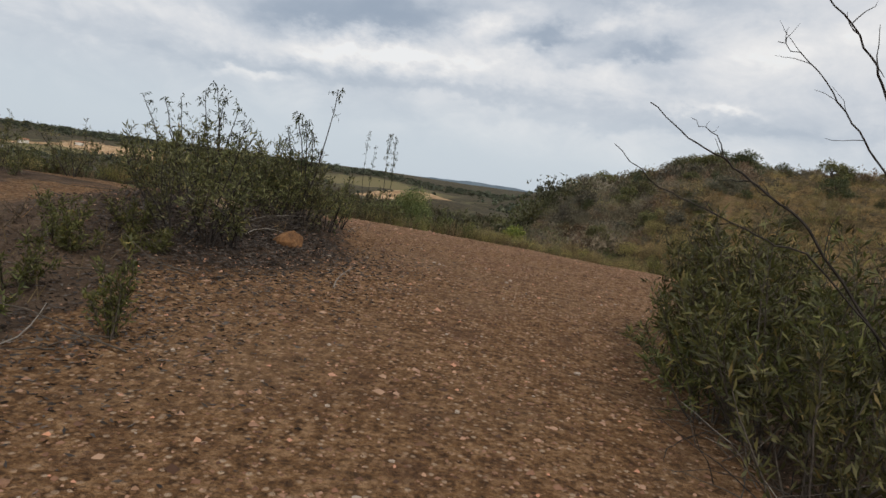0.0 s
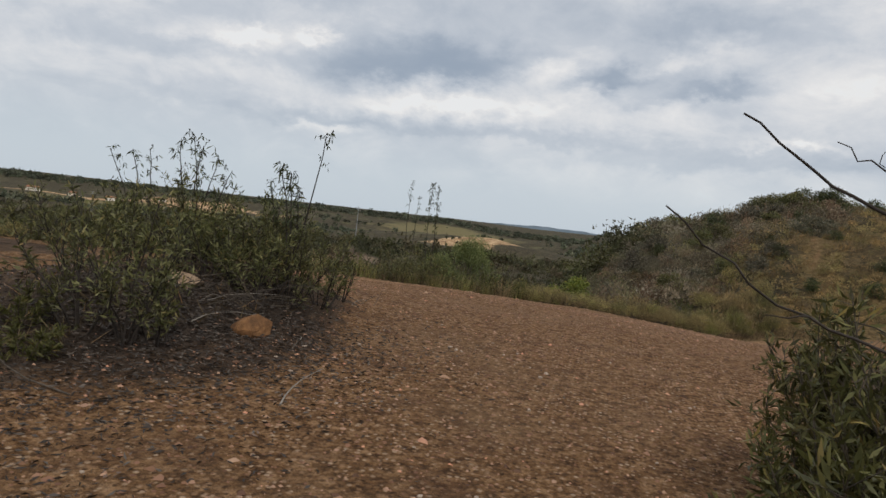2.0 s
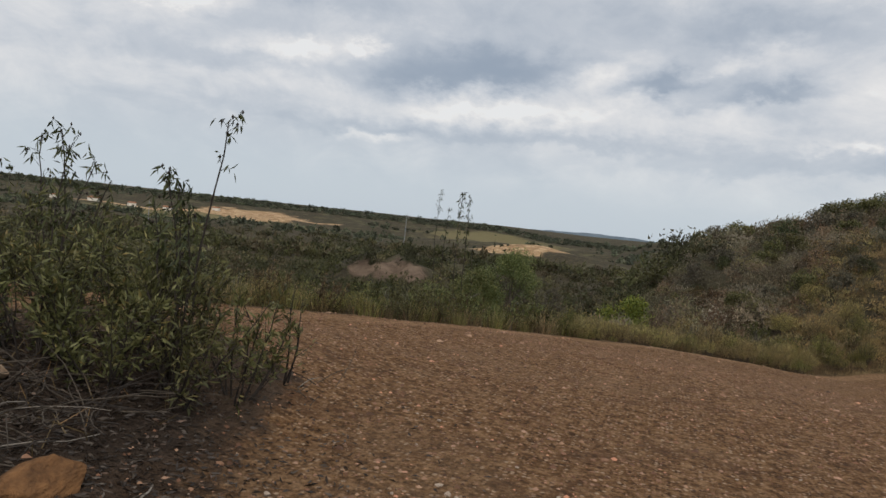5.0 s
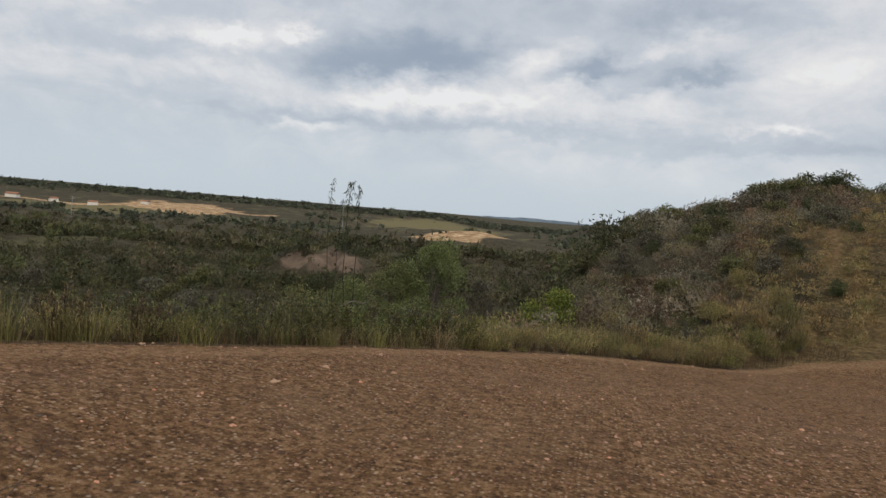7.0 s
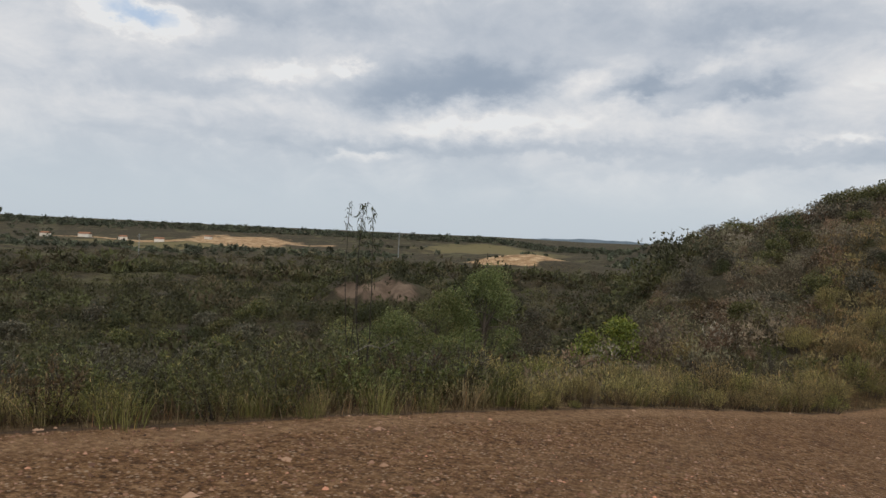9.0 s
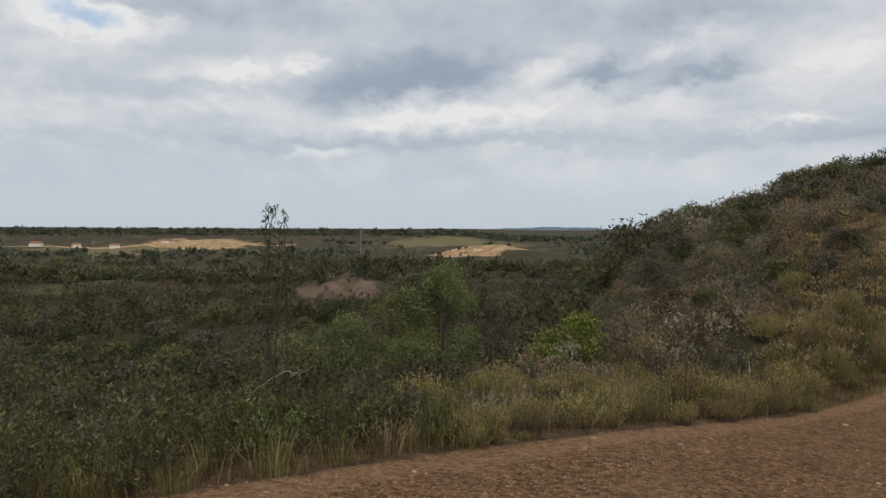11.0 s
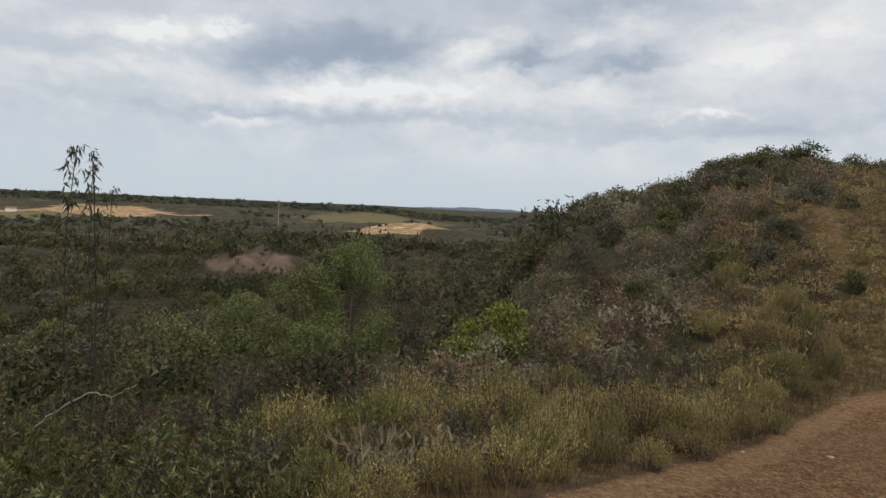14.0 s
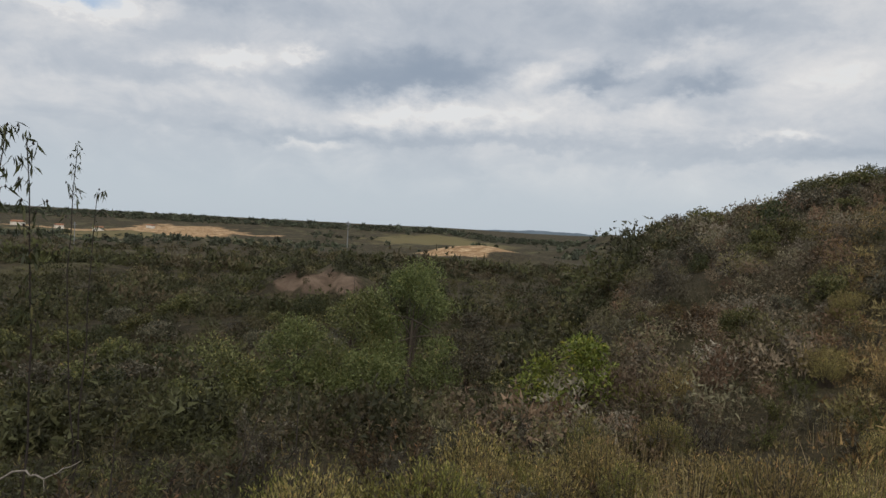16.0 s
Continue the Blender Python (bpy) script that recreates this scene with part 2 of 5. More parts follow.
def scrub_material(name, tints):
    """Leaves of a whole slope: each bush has a tint and a tone of its own, and each leaf differs a little."""
    m, nt, b = material(name, 0.65, 0.2)
    geo = nt.nodes.new("ShaderNodeNewGeometry")

    def attr(k):
        a = nt.nodes.new("ShaderNodeAttribute")
        a.attribute_name = k
        return a.outputs["Fac"]

    col = ramp(nt, attr("tint"), [(i / (len(tints) - 1), c) for i, c in enumerate(tints)])
    hs = node(nt, "ShaderNodeHueSaturation", Hue=0.5)
    link(nt, col, hs.inputs["Color"])
    leaf_tone = math_node(nt, "MULTIPLY_ADD", geo.outputs["Random Per Island"], 0.6, 0.7)
    link(nt, math_node(nt, "MULTIPLY", leaf_tone, math_node(nt, "MULTIPLY_ADD", attr("tone"), 1.0, 0.5)), hs.inputs["Value"])
    link(nt, hs.outputs[0], b.inputs["Base Color"])
    tr = nt.nodes.new("ShaderNodeBsdfTranslucent")
    link(nt, hs.outputs[0], tr.inputs["Color"])
    ms = nt.nodes.new("ShaderNodeMixShader")
    ms.inputs[0].default_value = 0.2
    link(nt, b.outputs[0], ms.inputs[1])
    link(nt, tr.outputs[0], ms.inputs[2])
    link(nt, ms.outputs[0], nt.nodes["Material Output"].inputs[0])
    return m


OLIVE, GREYGREEN, BROWN, RUST, STRAW, GREEN, DEEP = ((0.150, 0.138, 0.048), (0.150, 0.138, 0.088), (0.175, 0.135, 0.090), (0.195, 0.122, 0.076),
                                                     (0.27, 0.21, 0.10), (0.125, 0.136, 0.042), (0.052, 0.052, 0.027))
M_GROUND = ground_material()
M_SCRUB_HILL = scrub_material("scrub_hill", [(0.085, 0.078, 0.050), GREYGREEN, BROWN, (0.19, 0.165, 0.075), GREYGREEN, RUST, BROWN, (0.21, 0.185, 0.14), (0.19, 0.165, 0.075), GREYGREEN, RUST, STRAW])
M_SCRUB_VALLEY = scrub_material("scrub_valley", [DEEP, (0.105, 0.098, 0.036), DEEP, (0.085, 0.088, 0.034), DEEP, (0.115, 0.10, 0.05), (0.125, 0.096, 0.058), DEEP])
M_SCRUB_DRY = scrub_material("scrub_dry", [(0.20, 0.175, 0.062), (0.34, 0.26, 0.115), (0.34, 0.215, 0.088), (0.21, 0.155, 0.09), (0.20, 0.175, 0.062), (0.34, 0.26, 0.115), (0.31, 0.195, 0.08)])
M_SCRUB_FAR = scrub_material("scrub_far", [(0.060, 0.068, 0.048), (0.10, 0.112, 0.066), (0.070, 0.080, 0.056), (0.12, 0.122, 0.078), (0.064, 0.074, 0.052)])
M_STONE = plain("stone_red", (0.16, 0.075, 0.04), (0.33, 0.19, 0.115), 9.0, 0.9, 0.004)
M_STONE_PALE = plain("stone_pale", (0.30, 0.22, 0.16), (0.52, 0.42, 0.33), 9.0, 0.9, 0.004)
M_BOULDER = plain("boulder_ochre", (0.075, 0.038, 0.019), (0.30, 0.150, 0.062), 11.0, 0.95, 0.05)
M_BOULDER_PALE = plain("boulder_pale", (0.20, 0.13, 0.08), (0.40, 0.29, 0.19), 11.0, 0.95, 0.04)
M_BARK = plain("bark_grey", (0.045, 0.036, 0.028), (0.13, 0.105, 0.08), 40.0, 0.9)
M_BARK_DARK = plain("bark_dark", (0.022, 0.018, 0.015), (0.06, 0.048, 0.04), 40.0, 0.9)
M_DEADWOOD = plain("deadwood", (0.16, 0.135, 0.11), (0.34, 0.30, 0.255), 30.0, 0.9)
M_LEAF_WILLOW = leaf_material("leaf_willow", (0.052, 0.054, 0.019), (0.116, 0.118, 0.040), (0.215, 0.205, 0.080))
M_LEAF_LANCE = leaf_material("leaf_lance", (0.036, 0.034, 0.010), (0.082, 0.078, 0.023), (0.18, 0.16, 0.056))
M_LEAF_GREEN = leaf_material("leaf_green", (0.045, 0.048, 0.012), (0.096, 0.101, 0.026), (0.18, 0.172, 0.054))
M_LEAF_GREY = leaf_material("leaf_grey", (0.058, 0.052, 0.034), (0.124, 0.112, 0.074), (0.21, 0.19, 0.13))
M_LEAF_BROWN = leaf_material("leaf_brown", (0.050, 0.034, 0.018), (0.105, 0.072, 0.036), (0.19, 0.135, 0.065))
M_LEAF_YELLOW = leaf_material("leaf_yellowgreen", (0.085, 0.105, 0.020), (0.165, 0.195, 0.032), (0.28, 0.30, 0.06))
M_LEAF_TREE = leaf_material("leaf_tree", (0.082, 0.098, 0.030), (0.165, 0.190, 0.062), (0.25, 0.27, 0.105))
M_LEAF_DARK = leaf_material("leaf_dark", (0.030, 0.036, 0.014), (0.058, 0.068, 0.026), (0.105, 0.112, 0.042))
M_GRASS = leaf_material("grass_straw", (0.12, 0.092, 0.040), (0.25, 0.192, 0.090), (0.42, 0.33, 0.17))
M_GRASS_GREEN = leaf_material("grass_green", (0.082, 0.080, 0.024), (0.170, 0.158, 0.050), (0.30, 0.26, 0.095))
M_BROOM = leaf_material("leaf_broom", (0.17, 0.135, 0.044), (0.33, 0.265, 0.094), (0.50, 0.40, 0.17))
M_BROOM_GREEN = leaf_material("leaf_broom_green", (0.100, 0.098, 0.025), (0.20, 0.188, 0.048), (0.33, 0.30, 0.09))
M_LITTER = leaf_material("leaf_litter", (0.020, 0.015, 0.011), (0.050, 0.037, 0.028), (0.13, 0.105, 0.082), 0.05)
M_PEBBLE = leaf_material("gravel_stones", (0.075, 0.040, 0.021), (0.255, 0.135, 0.070), (0.44, 0.28, 0.17), 0.0, 0.9)
M_STEEL = plain("steel_grey", (0.22, 0.23, 0.24), (0.34, 0.35, 0.36), 3.0, 0.6)
M_WALL = plain("wall_white", (0.62, 0.58, 0.50), (0.78, 0.75, 0.68), 0.4, 0.9)
M_ROOF = plain("roof_clay", (0.30, 0.14, 0.08), (0.42, 0.22, 0.13), 0.6, 0.9)
# aerial haze painted as a blue-grey base colour on the far hills
M_DISTANT_HAZE = plain("distant_hills_hazed", (0.11, 0.145, 0.175), (0.15, 0.19, 0.225), 0.02, 0.95)


# ---- geometry helpers ----
def sstep(lo, hi, v):
    t = np.clip((np.asarray(v, float) - lo) / (hi - lo), 0, 1)
    return t * t * (3 - 2 * t)


def part(name, data, mat, parent=None, label=""):
    """Links mesh data (verts, faces) or a bmesh as one object under its thing."""
    me = bpy.data.meshes.new(name)
    if isinstance(data, tuple):
        v, f = np.asarray(data[0], np.float32), np.asarray(data[1], np.int32)
        k = f.shape[1]
        me.vertices.add(len(v))
        me.vertices.foreach_set("co", v.ravel())
        me.loops.add(f.size)
        me.loops.foreach_set("vertex_index", f.ravel())
        me.polygons.add(len(f))
        me.polygons.foreach_set("loop_start", np.arange(0, f.size, k, dtype=np.int32))
        me.update(calc_edges=True)
        me.validate()
    else:
        data.to_mesh(me)
        data.free()
    me.materials.append(mat)
    ob = new(name, me)
    if parent is not None:
        ob.parent = parent
    if label:
        ob["label"] = label
    return ob


def shade_smooth(ob):
    ob.data.polygons.foreach_set("use_smooth", np.ones(len(ob.data.polygons), bool))
    return ob


class Soup:
    """Collects quads in numpy, for one mesh."""

    def __init__(self):
        self.v, self.f, self.n = [], [], 0

    def add(self, v, f):
        self.v.append(np.asarray(v, float).reshape(-1, 3))
        f = np.asarray(f, int)
        self.f.append(f.reshape(-1, f.shape[-1]) + self.n)
        self.n += len(self.v[-1])

    def data(self):
        return np.concatenate(self.v), np.concatenate(self.f)


def unit(a):
    return a / np.maximum(np.linalg.norm(a, axis=-1, keepdims=True), 1e-9)


def leaves(rng, at, way, length, width, fold=0.25):
    """Folded lance-shaped leaves: one quad each, from the places at along the directions way."""
    n = len(at)
    way = unit(way)
    side = unit(np.cross(way, rng.normal(size=(n, 3))))
    up = np.cross(side, way)
    L = (length * rng.uniform(0.6, 1.25, n))[:, None]
    W = (width * rng.uniform(0.7, 1.2, n))[:, None]
    mid = at + way * L * 0.45 + up * W * fold
    v = np.stack([at, mid + side * W * 0.5, at + way * L - up * L * 0.12, mid - side * W * 0.5], 1).reshape(-1, 3)
    return v, np.arange(4 * n).reshape(-1, 4)


def tube(points, radii, sides=4):
    """A tapered tube of quads along a polyline."""
    p = np.asarray(points, float)
    r = np.asarray(radii, float)
    d = unit(np.gradient(p, axis=0))
    ref = np.where(np.abs(d[:, 2:3]) > 0.9, [[1.0, 0, 0]], [[0, 0, 1.0]])
    u = unit(np.cross(d, ref))
    w = np.cross(d, u)
    a = np.arange(sides) * 2 * np.pi / sides
    ring = p[:, None] + r[:, None, None] * (np.cos(a)[None, :, None] * u[:, None] + np.sin(a)[None, :, None] * w[:, None])
    n = len(p)
    i, j = np.meshgrid(np.arange(n - 1), np.arange(sides), indexing="ij")
    a0, a1 = i * sides + j, i * sides + (j + 1) % sides
    return ring.reshape(-1, 3), np.stack([a0, a1, a1 + sides, a0 + sides], -1).reshape(-1, 4)


def stem_line(rng, start, way, length, n=7, bend=0.12, rise=0.0):
    p, d, out = np.array(start, float), unit(np.array(way, float)), []
    step = length / (n - 1)
    for _ in range(n):
        out.append(p.copy())
        d = unit(d + rng.normal(size=3) * bend + np.array([0, 0, rise]))
        p = p + d * step
    return np.array(out)


def shrub_data(rng, height, radius, stems=9, twigs=7, leaf=0.06, wide=0.014, per=9, lean=(0, 0), bare=0.25, thick=0.008, rise=0.05, droop=0.0, spread=0.55):
    """The stems (each with its twigs) and the leaves of one shrub that stands at the origin."""
    woods, at, way = [], [], []
    for _ in range(stems):
        wood = Soup()
        a = rng.uniform(0, 2 * np.pi)
        out = rng.uniform(0.1, 1.0) ** 0.7
        h = height * rng.uniform(0.55, 1.0) * (1.0 - 0.25 * out)
        d = np.array([np.cos(a) * out * radius + lean[0], np.sin(a) * out * radius + lean[1], h])
        base = np.array([np.cos(a), np.sin(a), 0]) * radius * 0.18 * rng.uniform(0, 1)
        line = stem_line(rng, base - [0, 0, 0.06], d, np.linalg.norm(d), 8, 0.09, rise)
        wood.add(*tube(line, np.linspace(thick, thick * 0.25, 8)))
        for _ in range(twigs):
            s = rng.uniform(bare, 1.0)
            k = s * 7
            i = min(int(k), 6)
            p = line[i] + (line[i + 1] - line[i]) * (k - i)
            sd = unit(line[i + 1] - line[i]) * 0.8 + rng.normal(size=3) * spread + np.array([0, 0, 0.2])
            tl = height * rng.uniform(0.10, 0.28) * (1.2 - 0.7 * s)
            tw = stem_line(rng, p, sd, tl, 3, 0.15, 0.06)
            wood.add(*tube(tw[::2], [thick * 0.32, thick * 0.12], 3))
            t = rng.uniform(0.1, 1.0, per)[:, None]
            at.append(tw[0] + (tw[2] - tw[0]) * t + rng.normal(size=(per, 3)) * leaf * 0.15)
            way.append(unit(tw[-1] - tw[0]) * 0.6 + rng.normal(size=(per, 3)) * 0.55 + np.array([0, 0, 0.15 - droop]))
        top = line[4:]
        m = per * 2
        t = rng.uniform(0, 3, m)
        i = t.astype(int)
        at.append(top[i] + (top[i + 1] - top[i]) * (t - i)[:, None])
        way.append(unit(line[-1] - line[-2]) * 0.5 + rng.normal(size=(m, 3)) * 0.6 + np.array([0, 0, -droop]))
        woods.append(wood.data())
    return woods, leaves(rng, np.concatenate(at), np.concatenate(way), leaf, wide)


def slivers(rng, at, way, length, width):
    """Small leaves of one triangle each, for bushes far off."""
    n = len(at)
    way = unit(way)
    side = unit(np.cross(way, rng.normal(size=(n, 3))))
    L = (length * rng.uniform(0.5, 1.4, n))[:, None]
    W = (width * rng.uniform(0.6, 1.3, n))[:, None]
    v = np.stack([at - side * W * 0.5, at + side * W * 0.5, at + way * L], 1).reshape(-1, 3)
    return v, np.arange(3 * n).reshape(-1, 3)


def clump_cloud(rng, n, leaf, wide, lumps=9, up=0.3):
    """Leaves of a ragged bush about 2 across and 1 high: loose lumps with gaps between them, and twigs that stick out."""
    c = rng.normal(size=(lumps, 3)) * [0.33, 0.33, 0.11] + [0, 0, 0.34]
    s = rng.uniform(0.14, 0.42, lumps)
    k = rng.choice(lumps, n, p=s ** 2 / (s ** 2).sum())
    d = unit(rng.normal(size=(n, 3)))
    at = c[k] + d * (s[k] * rng.uniform(0.35, 1.05, n) ** 0.5)[:, None]
    m = n // 8
    t = rng.integers(0, 14, m)
    tip = rng.normal(size=(14, 3)) * [0.42, 0.42, 0.10] + [0, 0, 0.62]
    at[:m] = tip[t] + rng.normal(size=(m, 3)) * [0.035, 0.035, 0.09]
    at[:, 2] = np.abs(at[:, 2])
    return slivers(rng, at, d * 0.6 + rng.normal(size=(n, 3)) * 0.6 + [0, 0, up], leaf, wide)


# ---- terrain ----
TRACK_EDGE_X = [-40, -9, -6, -4, -3.2, -2.2, -1.2, -0.4, 0.6, 1.6, 2.6, 4.2, 6.0, 8.0, 14]
TRACK_EDGE_Y = [-4, 7.8, 9.9, 11.6, 12.6, 14.2, 15.7, 16.6, 18.0, 19.3, 20.8, 23.9, 26.3, 27.2, 28.5]
CX, CY = 0.0, 10.0


def edge_y(x):
    return np.interp(x, TRACK_EDGE_X, TRACK_EDGE_Y)


def wavy(x, y, s, seed):
    return (np.sin(x / s * 1.3 + seed) * np.cos(y / s * 1.1 - seed * 1.7) + 0.5 * np.sin((x + y) / s * 2.3 + seed * 2.1)
            + 0.3 * np.sin((x * 0.8 - y) / s * 4.1 + seed * 0.7)) / 1.8


def height(x, y):
    x, y = np.asarray(x, float), np.asarray(y, float)
    # the track: up to a gentle crest, then down towards its outer edge
    base = np.interp(y, [-30, -6, 0, 2, 4, 6, 8, 10, 12.5, 15, 17.5, 20, 24, 30, 40],
                     [-1.6, -0.36, 0.02, 0.15, 0.28, 0.39, 0.435, 0.445, 0.36, 0.15, -0.05, -0.30, -0.75, -1.4, -2.2])
    near = base - 0.035 * np.clip(x, -8, 3) - 0.05 * np.clip(x - 0.5, 0, 8) * sstep(11, 19, y)
    near = near + 0.32 * sstep(-1.5, -3.3, x) * sstep(3.0, 6.5, y) * (1 - sstep(7.8, 11.0, y)) * (1 - 0.85 * sstep(-3.7, -5.4, x))
    near = near + 0.012 * wavy(x, y, 0.55, 1.0) + 0.02 * wavy(x, y, 1.7, 2.0)
    # the valley and the ridges beyond it, seen from the crest
    dx, dy = x - CX, y - CY
    r = np.hypot(dx, dy) + 1e-6
    az = np.degrees(np.arctan2(dx, dy))
    lr = np.log(np.maximum(r, 1.0))
    knots = np.log([1, 4, 7, 11, 17, 28, 48, 80, 150, 250, 400, 500, 700, 900, 1100, 1250, 1400, 2000, 3300, 3500, 4600])
    far = np.interp(lr, knots, [0.4, 0.35, -0.05, -0.8, -1.9, -4.1, -7.4, -10.0, -12.0, -15, -18, -20, -22, -23, -15, -4, 4, -30, 12, 18, -80])
    far = far + sstep(60, 220, r) * 4.6 * wavy(x, y, 62, 3.0) * (1 - sstep(900, 1300, r)) + sstep(30, 70, r) * 1.2 * wavy(x, y, 19, 4.0)
    far = far + 2.0 * wavy(x, y, 260, 5.0) * sstep(500, 900, r)
    far = far - 13 * sstep(-14, -8, az) * sstep(1000, 1300, r) * (1 - sstep(1600, 2400, r))
    # a bare bank across the valley
    far = far + 9.0 * np.exp(-((az + 11) / 6.0) ** 2) * sstep(520, 690, r) * (1 - sstep(720, 1000, r))
    far = far + (5.6 + 0.7 * np.sin(az * 1.7) + 0.4 * np.sin(az * 4.3)) * np.exp(-((az + 22) / 5.0) ** 4) * sstep(132, 149, r + 2.5 * np.sin(az * 2.1) + 1.5 * np.sin(az * 5.3)) * (1 - sstep(160, 240, r))
    # low knoll straight ahead and the bushy hill on the right-hand side
    far = far + 30 * np.exp(-((az - 0.2) / 2.6) ** 2) * sstep(600, 880, r) * (1 - sstep(900, 1200, r))
    amp = np.interp(az, [-180, -150, -7, -3, 0, 2.2, 5.2, 8, 10, 12.4, 14.7, 17, 20, 26, 35, 60, 110, 150, 180],
                    [0, 0, 0, 2.6, 6.6, 9.0, 10.3, 10.9, 11.5, 12.0, 12.9, 13.2, 12.9, 13.2, 13.6, 14, 10, 3, 0])
    far = far + amp * (0.42 * sstep(11, 32, r) + 0.58 * sstep(20, 54, r)) * (1 - sstep(58, 190, r))
    far = far + sstep(16, 28, r) * (1 - sstep(60, 100, r)) * (0.22 * wavy(x, y, 3.1, 7.0) + 0.35 * wavy(x, y, 7.0, 8.0)) * sstep(-8, 4, az)
    back = np.abs(az) > 110
    d = (edge_y(x) - y)
    w = sstep(0.2, -2.8, d) * np.where(back, 0, 1)
    side = sstep(9, 26, r)
    w = np.maximum(w, side)
    return near * (1 - w) + far * w


def h1(x, y):
    return float(height(x, y))


def track_mask(x, y):
    m = sstep(-0.35, 0.35, edge_y(x) - y)
    left = np.interp(y, [-10, 1.0, 2.5, 4.5, 5.5, 7.5, 8.4, 9.2], [-1.6, -1.7, -2.3, -2.6, -2.2, -1.9, -2.2, -14])
    right = np.interp(y, [-10, 1, 4, 6, 9, 16, 26, 36], [1.6, 1.55, 1.6, 2.0, 3.0, 6.0, 9.5, 14])
    main = m * sstep(-0.6, 0.6, x - left) * sstep(-0.5, 0.5, right - x)
    clearing = 0.62 * m * np.exp(-(((x + 5.2) / 1.5) ** 2 + ((y - 6.9) / 2.1) ** 2) ** 2)
    return np.maximum(main, clearing)


def build_ground():
    naz = 400
    rr = np.concatenate([np.linspace(0.0, 9, 56)[1:], np.geomspace(9.2, 4900, 175)])
    az = np.linspace(0, 2 * np.pi, naz, endpoint=False)
    R, A = np.meshgrid(rr, az, indexing="ij")
    X, Y = CX + R * np.sin(A), CY + R * np.cos(A)
    X, Y = np.append(X.ravel(), CX), np.append(Y.ravel(), CY)
    Z = height(X, Y)
    n = len(rr)
    i, j = np.meshgrid(np.arange(n - 1), np.arange(naz), indexing="ij")
    a, b = i * naz + j, i * naz + (j + 1) % naz
    quads = np.stack([a, a + naz, b + naz, b], -1).reshape(-1, 4)
    c = n * naz
    k = np.arange(naz)
    cap = np.stack([np.full(naz // 2, c), k[0::2], k[1::2], (k[1::2] + 1) % naz], -1)
    ob = part("ground", (np.stack([X, Y, Z], 1), np.concatenate([quads, cap])), M_GROUND)
    shade_smooth(ob)
    rad = np.hypot(X - CX, Y - CY)
    deg = np.degrees(np.arctan2(X - CX, Y - CY))
    # bare sand fields that carry the painted sun patches
    sunlit_sand = 1.15 * np.exp(-((deg + 11.8) / 3.6) ** 2) * np.exp(-((rad - 640) / 60) ** 2)
    sunlit_sand += 0.62 * np.exp(-((deg + 5.5) / 4.5) ** 2) * np.exp(-((rad - 665) / 35) ** 2)
    sunlit_sand += 1.1 * np.exp(-((deg + 33) / 5.0) ** 2) * np.exp(-((rad - 1040) / 130) ** 2)
    sunlit_sand += 0.8 * np.exp(-((deg + 42) / 7.0) ** 2) * np.exp(-((rad - 1000) / 22) ** 2)
    sunlit_sand += 0.95 * np.exp(-((deg + 29) / 5.0) ** 2) * np.exp(-((rad - 1000 - 14 * (deg + 29)) / 13) ** 2)
    bank = 0.85 * np.exp(-((deg + 22 + 1.2 * np.sin(rad * 0.4)) / 4.6) ** 2) * np.exp(-((rad - 143 + 2.5 * np.sin(deg * 2.1) + 1.5 * np.sin(deg * 5.3)) / 8) ** 2)
    meadow = 1.1 * np.exp(-((deg + 13) / 6.5) ** 2) * np.exp(-((rad - 1060) / 170) ** 2) + np.exp(-((deg + 38) / 8) ** 2) * np.exp(-((rad - 900) / 90) ** 2)
    meadow += 0.8 * np.exp(-((deg + 25) / 5) ** 2) * np.exp(-((rad - 820) / 90) ** 2)
    path = np.exp(-((deg - 20.5 - 2.2 * np.sin(rad / 8)) / 1.3) ** 2) * sstep(20, 26, rad) * (1 - sstep(56, 62, rad))
    dry = sstep(12, 22, deg + 2.0 * np.sin(rad / 4)) * sstep(12, 18, rad) * (1 - sstep(60, 90, rad)) * np.where(deg < 100, 1, 0) * 0.50 + 0.2 * path
    dry += 0.55 * sstep(0.6, -0.4, edge_y(X) - Y) * sstep(-5.0, -1.0, edge_y(X) - Y) * np.where(rad < 30, 1, 0)
    # litter beds; the second one also darkens the ground for shrub shadow
    litter = 1.0 * np.exp(-(((X + 2.75) / 1.28) ** 2 + ((Y - 6.3) / 1.4) ** 2) ** 2) + 0.8 * np.exp(-(((X + 2.6) / 0.85) ** 2 + ((Y - 5.0) / 0.8) ** 2)) + 0.4 * np.exp(-(((X + 2.4) / 0.8) ** 2 + ((Y - 2.4) / 1.3) ** 2))
    rim = np.exp(-((edge_y(X) - Y - 0.45) / 0.55) ** 2) * np.where((rad < 25) & (X > -4.5), 1, 0)
    cols = {"rim": rim, "track": np.maximum(track_mask(X, Y), 0.5 * path), "sunlit_sand": sunlit_sand, "dry": dry, "litter": litter, "bank": bank, "meadow": meadow,
            "far": np.maximum(sstep(20, 60, rad), sstep(-1.5, -5.0, edge_y(X) - Y) * np.where(np.abs(deg) < 100, 1, 0))}
    for name, v in cols.items():
        at = ob.data.attributes.new(name, "FLOAT", "POINT")
        at.data.foreach_set("value", v.astype(np.float32))
    return tagged(ob, "red-brown gravel track and scrubby hills reaching the horizon", "ground", kind="structure")


GROUND = build_ground()


